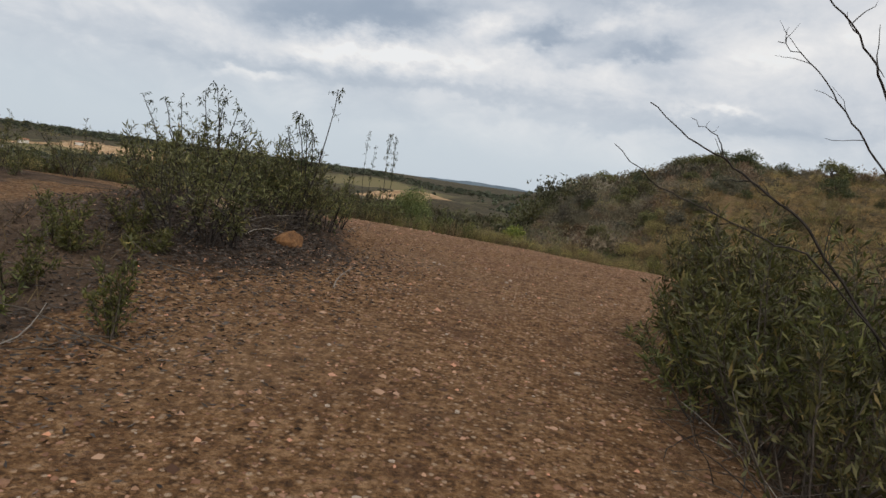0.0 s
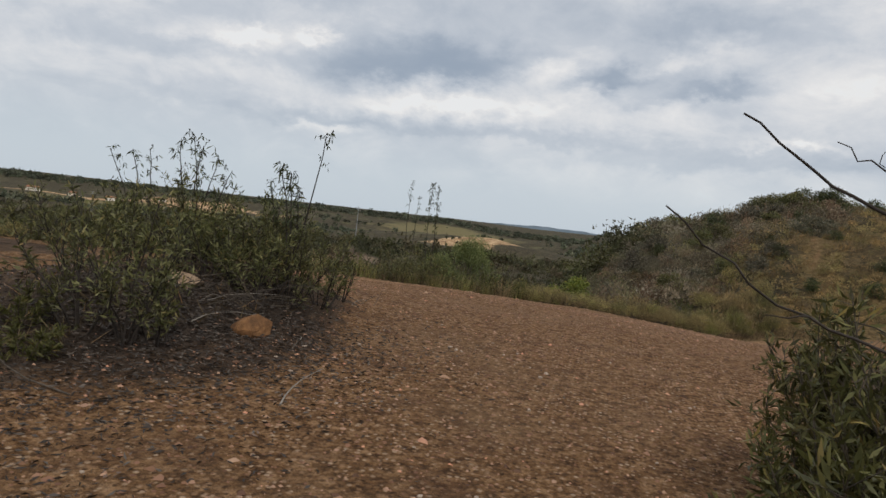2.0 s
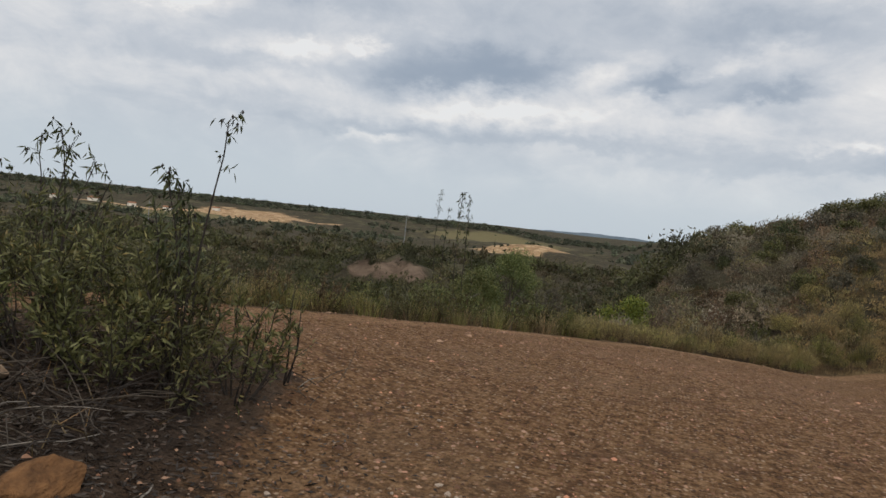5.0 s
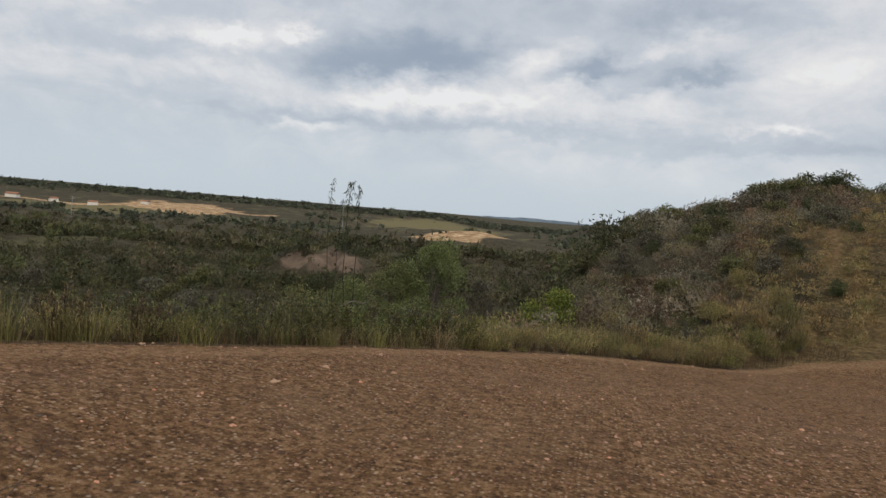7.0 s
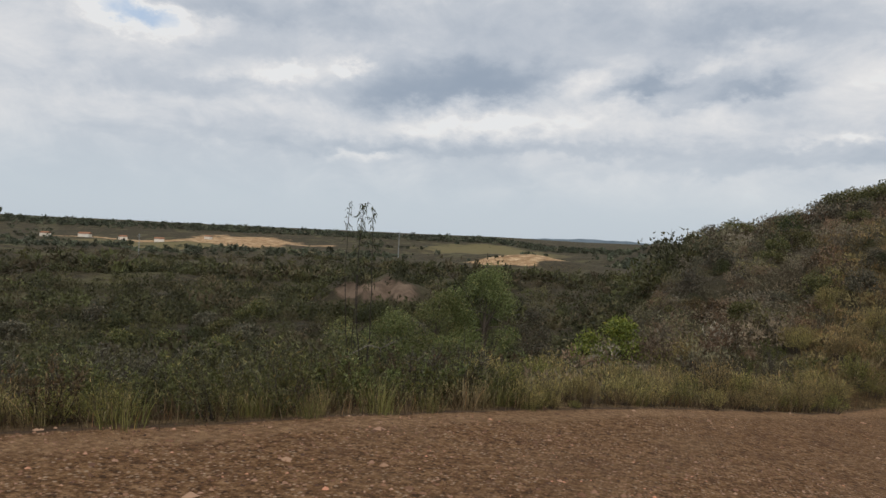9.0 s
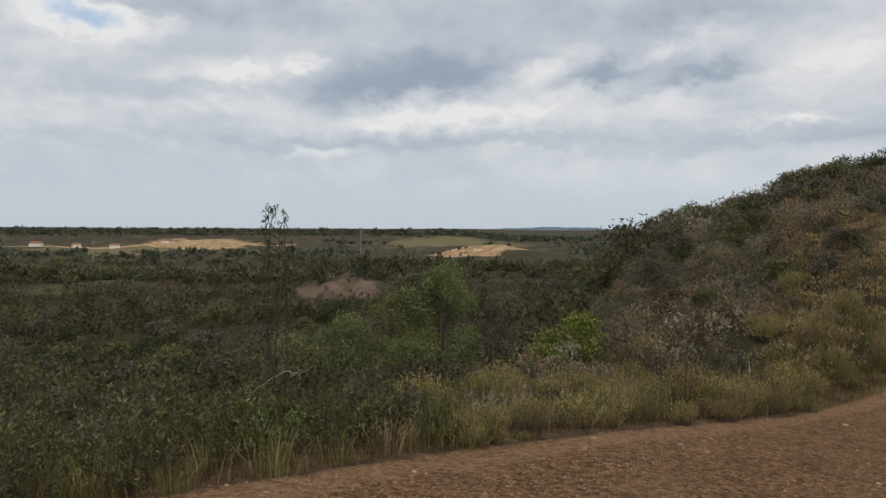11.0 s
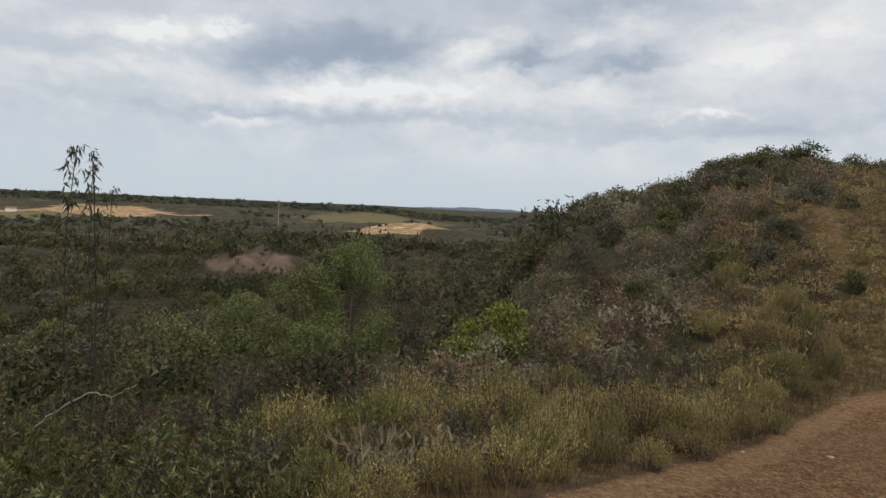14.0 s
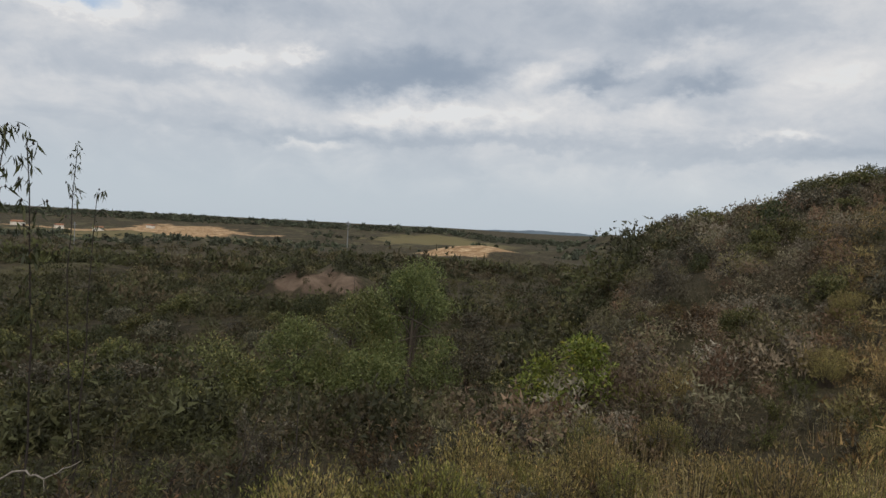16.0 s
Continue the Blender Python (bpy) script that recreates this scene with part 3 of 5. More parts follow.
# ---- plants ----
def thing(name, x, y, label, category, group="", turn=0.0, sink=0.0):
    ob = new(name)
    ob.matrix_basis = pose(x, y, h1(x, y) - sink, 0, 0, turn)
    return tagged(ob, label, category, group)


def shrub(name, x, y, label, seed, mat, bark=None, group="", category="shrub", **kw):
    woods, leaf = shrub_data(np.random.default_rng(seed), **kw)
    ob = thing(name, x, y, label, category, group)
    for w in woods:
        part("stem", w, bark or M_BARK, ob)
    part("foliage", leaf, mat, ob)
    return ob


def again(proto, x, y, size, turn, tall=1.0, sink=0.02):
    """One more of a plant, turned and scaled, on the ground at x, y."""
    return copy_thing(proto, pose(x, y, h1(x, y) - sink, 0, 0, turn) @ Matrix.Diagonal((size, size, size * tall, 1)))


# shrubs on the left of the track
WILLOW = "tall grey-green shrub with narrow leaves on thin stems"
for k, (x, y, h, r, st) in enumerate([(-2.35, 7.2, 1.1, 0.5, 11), (-2.6, 7.45, 1.2, 0.5, 11), (-2.95, 7.5, 1.05, 0.5, 10), (-3.3, 7.1, 1.1, 0.5, 10), (-3.6, 7.6, 1.25, 0.5, 10),
                                      (-3.9, 7.85, 1.2, 0.45, 10), (-4.2, 7.3, 1.0, 0.45, 8), (-3.0, 6.9, 0.9, 0.5, 9), (-3.5, 6.5, 0.9, 0.45, 7), (-2.2, 7.6, 0.95, 0.4, 9), (-2.6, 6.95, 0.8, 0.45, 10),
                                      (-3.2, 7.9, 1.2, 0.5, 10), (-2.85, 7.15, 1.1, 0.5, 10), (-3.75, 7.0, 1.0, 0.5, 9), (-4.6, 8.9, 1.0, 0.5, 9), (-5.6, 9.3, 1.05, 0.55, 9), (-6.6, 9.0, 1.1, 0.6, 9),
                                      (-7.2, 8.2, 1.1, 0.6, 9), (-7.4, 7.2, 1.0, 0.6, 9), (-7.0, 6.2, 0.9, 0.55, 9)]):
    shrub("shrub", x, y, WILLOW + " beside the track", 100 + k, M_LEAF_WILLOW, M_BARK_DARK, "shrubs left of the track", height=h * 0.9, radius=r, stems=st,
          twigs=12, leaf=0.064, wide=0.0145, per=6, bare=0.28, spread=0.85)
for k, (x, y, h, r, st) in enumerate([(-2.52, 5.15, 1.3, 0.42, 8), (-2.8, 5.05, 1.15, 0.34, 6), (-2.38, 5.3, 0.8, 0.3, 5), (-3.25, 5.6, 1.0, 0.38, 6)]):
    shrub("shrub", x, y, "thin open shrub with dark stems and small green leaves", 125 + k, M_LEAF_WILLOW, M_BARK_DARK, "shrubs left of the track", height=h, radius=r, stems=st,
          twigs=13, leaf=0.058, wide=0.014, per=7, bare=0.3, spread=0.95, thick=0.010)
for k, (x, y, h, r) in enumerate([(-1.9, 2.9, 0.62, 0.2), (-2.15, 1.75, 0.75, 0.3), (-2.95, 3.4, 0.5, 0.3), (-3.4, 4.35, 0.5, 0.35), (-2.55, 2.5, 0.6, 0.3), (-4.2, 4.0, 0.6, 0.4), (-2.5, 1.3, 0.7, 0.35),
                                  (-3.2, 2.4, 0.6, 0.35), (-3.8, 3.2, 0.6, 0.4), (-3.1, 4.2, 0.35, 0.3), (-5.2, 3.6, 0.7, 0.5), (-2.75, 4.55, 0.3, 0.25), (-3.1, 4.95, 0.35, 0.3)]):
    shrub("low_shrub", x, y, "small pale green shrub in dry leaf litter", 130 + k, M_LEAF_GREEN, group="low shrubs", height=h, radius=r, stems=9,
          twigs=10, leaf=0.05, wide=0.012, per=7, bare=0.1)
shrub("sapling", -2.2, 8.15, "thin half-bare sapling at the gravel's edge", 140, M_LEAF_WILLOW, M_BARK_DARK, height=0.95, radius=0.32, stems=4, twigs=7, per=3, leaf=0.05, thick=0.009, lean=(0.05, 0), spread=1.0)


def tall_stem(name, x, y, tops, label, seed, head=0.35, leaf=0.09, pods=True, bark=None, droop=0.55, reach=1.0, twigs=11):
    """Slender stems that carry drooping leaves and dark seed pods near their tops only."""
    rng = np.random.default_rng(seed)
    ob = thing(name, x, y, label, "plant")
    z0 = h1(x, y)
    at, way, pod = [], [], Soup()
    for tx, ty, tz in tops:
        n = 10
        s = np.linspace(0, 1, n)[:, None]
        b = np.array([rng.uniform(-0.05, 0.05), rng.uniform(-0.05, 0.05), -0.05])
        t = np.array([tx - x, ty - y, tz - z0])
        line = b + (t - b) * s + np.sin(s * np.pi) * rng.normal(size=3) * 0.05 * [1, 1, 0] + rng.normal(size=(n, 3)) * 0.008
        wood = Soup()
        wood.add(*tube(line, np.linspace(0.011, 0.004, n)))
        for k in range(twigs):
            q = 1 - head * rng.uniform(0, 1) ** 1.2
            i = min(int(q * (n - 1)), n - 2)
            p = line[i] + (line[i + 1] - line[i]) * (q * (n - 1) - i)
            tw = stem_line(rng, p, np.array([*rng.normal(size=2) * 0.6, 0.8]), reach * rng.uniform(0.04, 0.11), 3, 0.2)
            wood.add(*tube(tw, np.linspace(0.002, 0.001, 3), 3))
            m = 4
            at.append(np.repeat(tw[-1:], m, 0) + rng.normal(size=(m, 3)) * 0.012)
            way.append(rng.normal(size=(m, 3)) * 0.45 + [0, 0, -droop])
            if pods and rng.uniform() < 0.5:
                bm_at = tw[-1] + rng.normal(size=3) * 0.01
                o = np.array([[1, 0, 0], [0, 1, 0], [-1, 0, 0], [0, -1, 0], [0, 0, 1.3], [0, 0, -1.3]]) * 0.011 + bm_at
                pod.add(o, [[0, 1, 4, 4], [1, 2, 4, 4], [2, 3, 4, 4], [3, 0, 4, 4], [1, 0, 5, 5], [2, 1, 5, 5], [3, 2, 5, 5], [0, 3, 5, 5]])
        part("stem", wood.data(), bark or M_BARK_DARK, ob)
    part("foliage", leaves(rng, np.concatenate(at), np.concatenate(way), leaf, max(0.013, leaf * 0.17)), M_LEAF_DARK, ob, "drooping narrow leaves")
    if pod.n:
        v, f = pod.data()
        part("seed_pod", (v, f[:, :3]), M_BARK_DARK, ob, "dark round seed pods")["kind"] = "stuff"
    return ob


tall_stem("tall_plant", -2.45, 7.25, [(-2.13, 7.18, 2.21)], "lanky bare stem with a small drooping leaf tuft", 11, 0.2, 0.06, twigs=7)
tall_stem("tall_plant", -2.5, 7.3, [(-2.62, 7.33, 1.93), (-2.5, 7.3, 1.8), (-2.75, 7.4, 1.75), (-2.38, 7.25, 1.7)], "leafy head of lanky stems above the shrub", 16, 0.45, 0.085, twigs=18)
tall_stem("tall_plant", -3.7, 7.6, [(-3.85, 7.76, 2.16), (-3.98, 7.7, 2.1), (-3.72, 7.72, 2.08), (-3.55, 7.75, 1.95), (-3.35, 7.7, 1.85)], "lanky stems with leafy heads above the shrub", 12, 0.5, 0.085, twigs=17)
tall_stem("tall_plant", -4.2, 7.4, [(-4.18, 7.5, 1.98), (-4.38, 7.5, 1.9), (-4.75, 7.6, 1.95)], "lanky stems with leafy heads beside the track", 13, 0.5, 0.07)
tall_stem("tall_plant", -3.7, 17.65, [(-3.8, 17.6, 2.42), (-3.68, 17.62, 2.38)], "tall thin plant with drooping leaf heads on the slope", 14, 0.42, 0.095, droop=1.0, reach=1.0, twigs=30)
tall_stem("tall_plant", -4.75, 19.4, [(-4.88, 19.43, 2.5), (-4.65, 19.4, 2.1)], "tall bent plant with dark seed pods on the slope", 15, 0.35, 0.085, droop=0.9, twigs=14)


# bushes on the right of the track, with bare limbs reaching out of them
for k, (x, y, h, r, st) in enumerate([(1.75, 3.35, 1.45, 0.75, 30), (1.65, 2.45, 0.95, 0.55, 20), (1.95, 4.2, 1.6, 0.7, 24), (2.5, 2.9, 1.45, 0.8, 24), (2.5, 4.3, 1.1, 0.7, 18), (1.7, 4.3, 0.95, 0.55, 18),
                                      (1.5, 3.55, 0.85, 0.5, 20), (1.55, 4.15, 0.9, 0.5, 20), (1.75, 4.85, 1.25, 0.6, 34), (1.62, 4.45, 1.1, 0.55, 30), (1.85, 5.05, 1.35, 0.6, 34), (1.95, 4.55, 1.45, 0.6, 30), (2.1, 5.3, 1.2, 0.6, 28), (2.35, 4.8, 1.3, 0.6, 24), (2.0, 1.6, 0.8, 0.5, 16), (3.3, 3.6, 1.6, 0.8, 18), (2.6, 3.6, 1.75, 0.7, 16), (3.0, 2.5, 1.6, 0.7, 16), (2.1, 3.0, 1.45, 0.6, 18), (2.7, 1.9, 0.9, 0.6, 16), (3.2, 5.4, 1.1, 0.7, 14)]):
    shrub("bush", x, y, "dense green bush with lance-shaped leaves on grey stems", 150 + k, M_LEAF_LANCE if k % 3 else M_LEAF_GREEN, M_BARK, "bushes right of the track", height=h, radius=r,
          stems=max(9, int(st * 0.62)), twigs=14, leaf=0.078, wide=0.0155, per=7, bare=0.24, spread=0.9)
for k, (x, y, h, r) in enumerate([(3.4, 4.7, 1.75, 0.7), (3.0, 5.3, 1.5, 0.6), (3.9, 4.2, 1.8, 0.7), (2.9, 4.4, 1.65, 0.5), (2.35, 2.2, 0.7, 0.4)]):
    shrub("bush", x, y, "dry bush with rust-brown leaves among the green ones", 180 + k, M_LEAF_BROWN, M_BARK, "bushes right of the track", height=h, radius=r,
          stems=12, twigs=13, leaf=0.06, wide=0.014, per=6, bare=0.2, spread=0.8)


def limb(points, thick, seed, twigs=6, size=0.14):
    rng = np.random.default_rng(seed)
    p = np.array(points, float)
    s = np.linspace(0, len(p) - 1, len(p) * 4)
    fine = np.stack([np.interp(s, np.arange(len(p)), p[:, i]) for i in range(3)], 1) + rng.normal(size=(len(s), 3)) * 0.006
    soup = Soup()
    soup.add(*tube(fine, np.linspace(thick, thick * 0.3, len(s)), 5))
    for _ in range(twigs):
        i = rng.integers(len(s) // 4, len(s) - 1)
        d = unit(fine[i] - fine[i - 1]) + rng.normal(size=3) * 0.5
        tw = stem_line(rng, fine[i], d, size * rng.uniform(0.3, 1.2), 5, 0.25, 0.05)
        soup.add(*tube(tw, np.linspace(thick * 0.35, thick * 0.15, 5), 4))
    return soup.data()


def bare_tree():
    x, y = 2.25, 2.75
    ob = thing("bare_sapling", x, y, "leafless dark sapling with long crooked limbs beside the bush", "tree")
    z = h1(x, y)
    root = (0, 0, -0.05)

    def to(pts):
        return [(px - x, py - y, pz - z) for px, py, pz in pts]

    part("limb", limb([root, *to([(1.95, 2.72, 0.9), (1.53, 2.7, 1.39), (1.32, 2.75, 1.54), (1.14, 2.8, 1.66), (0.94, 2.85, 1.77), (0.76, 2.85, 1.9)])], 0.0085, 1), M_BARK_DARK, ob)
    part("limb", limb(to([(1.15, 2.82, 1.66), (1.1, 2.82, 1.76), (0.95, 2.82, 1.84)]), 0.004, 2, 2), M_BARK_DARK, ob)
    part("limb", limb([root, *to([(2.0, 2.65, 0.85), (1.5, 2.6, 1.28), (1.32, 2.6, 1.32), (1.04, 2.6, 1.42), (0.8, 2.6, 1.51), (0.6, 2.6, 1.65)])], 0.006, 3), M_BARK_DARK, ob)
    part("limb", limb([root, *to([(2.0, 2.5, 1.1), (1.75, 2.42, 1.6), (1.61, 2.4, 1.99), (1.5, 2.4, 2.15), (1.35, 2.4, 2.32), (1.22, 2.4, 2.5)])], 0.008, 4), M_BARK_DARK, ob)
    part("limb", limb(to([(1.75, 2.42, 1.55), (1.61, 2.4, 1.74), (1.46, 2.4, 1.9), (1.32, 2.4, 2.07), (1.17, 2.4, 2.13)]), 0.005, 5, 7, 0.2), M_BARK_DARK, ob)
    part("limb", limb([root, *to([(2.3, 2.7, 1.0), (2.15, 2.6, 1.7), (2.0, 2.5, 2.2), (1.8, 2.45, 2.6)])], 0.011, 6, 9, 0.3), M_BARK_DARK, ob)


bare_tree()

# ---- the slope past the track's edge ----
rng = np.random.default_rng(5)
PROTO = []
for k, (mat, bark, lab) in enumerate([(M_LEAF_WILLOW, M_BARK, WILLOW + " on the slope"), (M_LEAF_GREEN, M_BARK, "leafy green shrub on the slope past the gravel"),
                                      (M_LEAF_GREY, M_BARK, "grey-green twiggy shrub on the slope"), (M_LEAF_BROWN, M_BARK_DARK, "half-dry shrub with red-brown leaves on the slope"),
                                      (M_LEAF_GREY, M_BARK_DARK, "grey leafless-looking shrub on the slope"), (M_LEAF_WILLOW, M_BARK_DARK, "dark green narrow-leaved shrub on the slope")]):
    PROTO.append(dict(seed=300 + k, mat=mat, bark=bark, label=lab, per=(9, 10, 7, 7, 3, 9)[k], stems=(10, 11, 12, 10, 13, 9)[k], spread=(0.6, 0.7, 0.6, 0.6, 0.7, 0.6)[k]))
made = {}


def slope_shrub(kind, x, y, h, group="shrubs on the slope"):
    if kind not in made:
        q = PROTO[kind]
        made[kind] = shrub("shrub", x, y, q["label"], q["seed"], q["mat"], q["bark"], group, height=1.0, radius=0.55, stems=q["stems"], twigs=14, leaf=0.058, wide=0.0145,
                           per=q["per"], bare=0.1, spread=q["spread"])
        made[kind].matrix_basis = made[kind].matrix_basis @ Matrix.Scale(h, 4)
        made[kind]["size"] = h
        return made[kind]
    return copy_thing(made[kind], pose(x, y, h1(x, y) - 0.03, 0, 0, rng.uniform(0, 360)) @ Matrix.Scale(h / made[kind]["size"], 4))


# leafy shrubs stand along the edge on the left, thinner growth further right
for _ in range(80):
    x = rng.uniform(-8.5, -0.9)
    y = edge_y(x) + rng.uniform(0.45, 4.0)
    slope_shrub(int(rng.choice([0, 1, 5, 3, 4], p=[0.3, 0.2, 0.15, 0.2, 0.15])), x, y, rng.uniform(0.45, 0.95) * (1.0 if x < -1.6 else 0.75))
for _ in range(44):
    x = rng.uniform(-12.0, -0.5)
    y = edge_y(x) + rng.uniform(3.5, 11)
    slope_shrub(int(rng.choice([0, 2, 5, 3, 4])), x, y, rng.uniform(0.6, 1.15))
for _ in range(34):
    x, y = rng.uniform(-13, -6.2), rng.uniform(6.5, 12.5)
    if track_mask(x, y) < 0.3:
        slope_shrub(int(rng.choice([0, 5, 1, 2])), x, y, rng.uniform(0.55, 0.95), "shrubs left of the track")
for _ in range(60):
    x = rng.uniform(-0.8, 6.5)
    y = edge_y(x) + rng.uniform(1.6, 11)
    slope_shrub(int(rng.choice([2, 3, 4, 1, 5], p=[0.3, 0.25, 0.2, 0.1, 0.15])), x, y, rng.uniform(0.35, 0.85))
for _ in range(46):
    x = rng.uniform(-6.5, 1.5)
    y = edge_y(x) + rng.uniform(2.0, 8)
    slope_shrub(int(rng.choice([3, 2, 4, 5])), x, y, rng.uniform(0.4, 0.8))
for x, y, h, k in ((-2.75, 14.6, 0.75, 1), (-2.1, 15.4, 0.7, 1), (-3.4, 13.9, 0.6, 1), (-3.0, 17.4, 0.95, 3), (-3.9, 17.2, 0.9, 0), (-2.5, 16.6, 0.75, 1), (-2.0, 17.0, 0.7, 4), (-1.5, 16.9, 0.6, 1), (-4.4, 18.6, 1.0, 0)):
    slope_shrub(k, x, y, h)


def grass_data(rng, n, h, spread, heads=0.5):
    """A tuft: bent blades, and straight stalks with seed spikes."""
    a, r = rng.uniform(0, 2 * np.pi, n), spread * np.sqrt(rng.uniform(0, 1, n))
    base = np.stack([np.cos(a) * r, np.sin(a) * r, np.full(n, -0.02)], 1)
    out = np.stack([np.cos(a), np.sin(a), np.zeros(n)], 1)
    L = (h * rng.uniform(0.45, 1.0, n))[:, None]
    tip = base + out * L * (rng.uniform(0.0, 0.75, n) ** 1.3)[:, None] + rng.normal(size=(n, 3)) * 0.03 + [0, 0, 1] * L
    mid = base * 0.5 + tip * 0.5 + [0, 0, 1] * L * 0.06 - out * L * 0.05
    side = unit(np.cross(out, [0, 0, 1.0]) + rng.normal(size=(n, 3)) * 0.5)
    w = 0.0035
    v = np.stack([base - side * w, base + side * w, mid + side * w, mid - side * w, tip + side * w * 0.3, tip - side * w * 0.3], 1).reshape(-1, 3)
    k = np.arange(n)[:, None] * 6
    f = np.concatenate([k + [0, 1, 2, 3], k + [3, 2, 4, 5]])
    m = int(n * heads)
    top = tip[:m]
    hv, hf = leaves(rng, np.repeat(top, 3, 0) - np.tile(np.linspace(0, 0.16, 3)[:, None] * [0, 0, 1], (m, 1)) * h, rng.normal(size=(m * 3, 3)) * 0.22 + [0, 0, 1], 0.06, 0.009)
    return (v, f), (hv, hf)


def broom_data(rng, n, h, spread, per=17):
    """A fan of stiff upright stems set with short leaves to their blunt tips."""
    a, r = rng.uniform(0, 2 * np.pi, n), np.sqrt(rng.uniform(0, 1, n))
    out = np.stack([np.cos(a) * r, np.sin(a) * r, np.zeros(n)], 1)
    base = out * spread * 0.45 - [0, 0, 0.02]
    L = (h * rng.uniform(0.7, 1.0, n) * (1.05 - 0.35 * r ** 2))[:, None]
    tip = base + out * spread * 0.75 + rng.normal(size=(n, 3)) * 0.02 + [0, 0, 1] * L
    side = unit(rng.normal(size=(n, 3)) * [1, 1, 0.1]) * 0.003
    v = np.stack([base - side, base + side, tip + side * 0.5, tip - side * 0.5], 1).reshape(-1, 3)
    f = np.arange(4 * n).reshape(-1, 4)
    s = rng.uniform(0.3, 1.0, (n, per, 1)) ** 0.8
    at = (base[:, None] + (tip - base)[:, None] * s + rng.normal(size=(n, per, 3)) * 0.008).reshape(-1, 3)
    way = np.repeat(unit(tip - base), per, 0) + rng.normal(size=(n * per, 3)) * 0.36
    return (v, f), leaves(rng, at, way, 0.034, 0.008)


TUFTS = []
for k, (mat, n, h, sp, heads) in enumerate([(M_GRASS, 110, 0.62, 0.24, 0.6), (M_GRASS_GREEN, 120, 0.55, 0.26, 0.4), (M_GRASS, 90, 0.45, 0.2, 0.5), (M_GRASS_GREEN, 100, 0.38, 0.25, 0.2)]):
    TUFTS.append((mat, *grass_data(np.random.default_rng(40 + k), n, h, sp, heads)))
for k, (mat, n, h, sp) in enumerate([(M_BROOM, 150, 0.66, 0.25), (M_BROOM, 100, 0.5, 0.3), (M_BROOM_GREEN, 120, 0.46, 0.32), (M_BROOM_GREEN, 110, 0.7, 0.24)]):
    TUFTS.append((mat, *broom_data(np.random.default_rng(50 + k), n, h, sp)))
BROOM = ("olive-yellow broom-like shrub of stiff upright stems", "low straw-coloured broom-like shrub", "low olive-green rounded shrub", "slender yellowish broom-like shrub")
tuft_made = {}


def tuft(kind, x, y, size):
    if kind not in tuft_made:
        mat, blades, heads = TUFTS[kind]
        if kind > 3:
            ob = thing("broom_shrub", x, y, BROOM[kind - 4] + " past the gravel's edge", "shrub", "broom shrubs along the track")
            part("stem", blades, M_BARK, ob)["kind"] = "stuff"
            part("foliage", heads, mat, ob)["kind"] = "stuff"
            tuft_made[kind] = ob
            return ob
        ob = thing("grass_tuft", x, y, ("straw-coloured grass tuft with seed spikes", "green-yellow grass tuft with pale spikes", "short dry grass tuft", "low green grass tuft")[kind]
                   + " past the gravel's edge", "grass", "grass tufts along the track")
        part("foliage", blades, mat, ob)["kind"] = "stuff"
        part("seed_head", heads, M_GRASS, ob, "pale dry seed spikes")["kind"] = "stuff"
        tuft_made[kind] = ob
        return ob
    return again(tuft_made[kind], x, y, size, rng.uniform(0, 360), rng.uniform(0.8, 1.15))


for k in range(95):
    if k % 6 == 0:
        gx, gd = rng.uniform(-1.6, 6.4), abs(rng.normal(0, 3.6)) + 0.3
    x = gx + rng.normal(0, 0.28)
    y = edge_y(x) + max(0.2, gd + rng.normal(0, 0.35))
    tuft(int(rng.choice([0, 1, 2, 3, 4, 5, 6, 7], p=[0.05, 0.07, 0.08, 0.05, 0.26, 0.17, 0.17, 0.15])), x, y, rng.uniform(0.6, 1.45) * min(1.0, 0.3 + (y - edge_y(x)) / 1.8))
for _ in range(50):
    x = rng.uniform(-8, -1.0)
    tuft(int(rng.choice([1, 2, 3, 5, 6])), x, edge_y(x) + abs(rng.normal(0, 0.7)) + 0.15, rng.uniform(0.5, 0.9))
for x, y in ((1.17, 22.4), (1.4, 22.9), (0.9, 22.7), (-0.2, 21.6), (0.1, 22.0), (-0.45, 21.9)):
    tuft(4, x, y, 1.2)


# broom shrubs that stand out on the slope, each clump of several plants grown together
for x, y, s, n in ((1.1, 21.2, 1.35, 5), (0.0, 20.6, 1.15, 5), (2.2, 21.9, 1.2, 5), (-1.6, 19.7, 1.3, 6), (-2.1, 19.0, 1.35, 5), (-0.9, 20.2, 1.1, 4), (3.0, 22.3, 0.95, 4), (3.8, 24.9, 1.15, 4),
                   (0.75, 28.0, 1.4, 3), (-0.3, 23.6, 1.2, 3), (4.9, 26.0, 1.2, 3), (-1.3, 16.7, 0.7, 3), (-0.4, 17.4, 0.7, 3), (0.6, 18.7, 0.75, 3), (1.6, 19.9, 0.8, 4), (-0.6, 18.6, 0.85, 3)):
    y = max(y, edge_y(x) + 0.3)
    for k in range(n):
        tuft(int(rng.choice([4, 4, 5, 7, 6])), x + rng.normal(0, 0.24), y + rng.normal(0, 0.2), s * rng.uniform(0.78, 1.08))

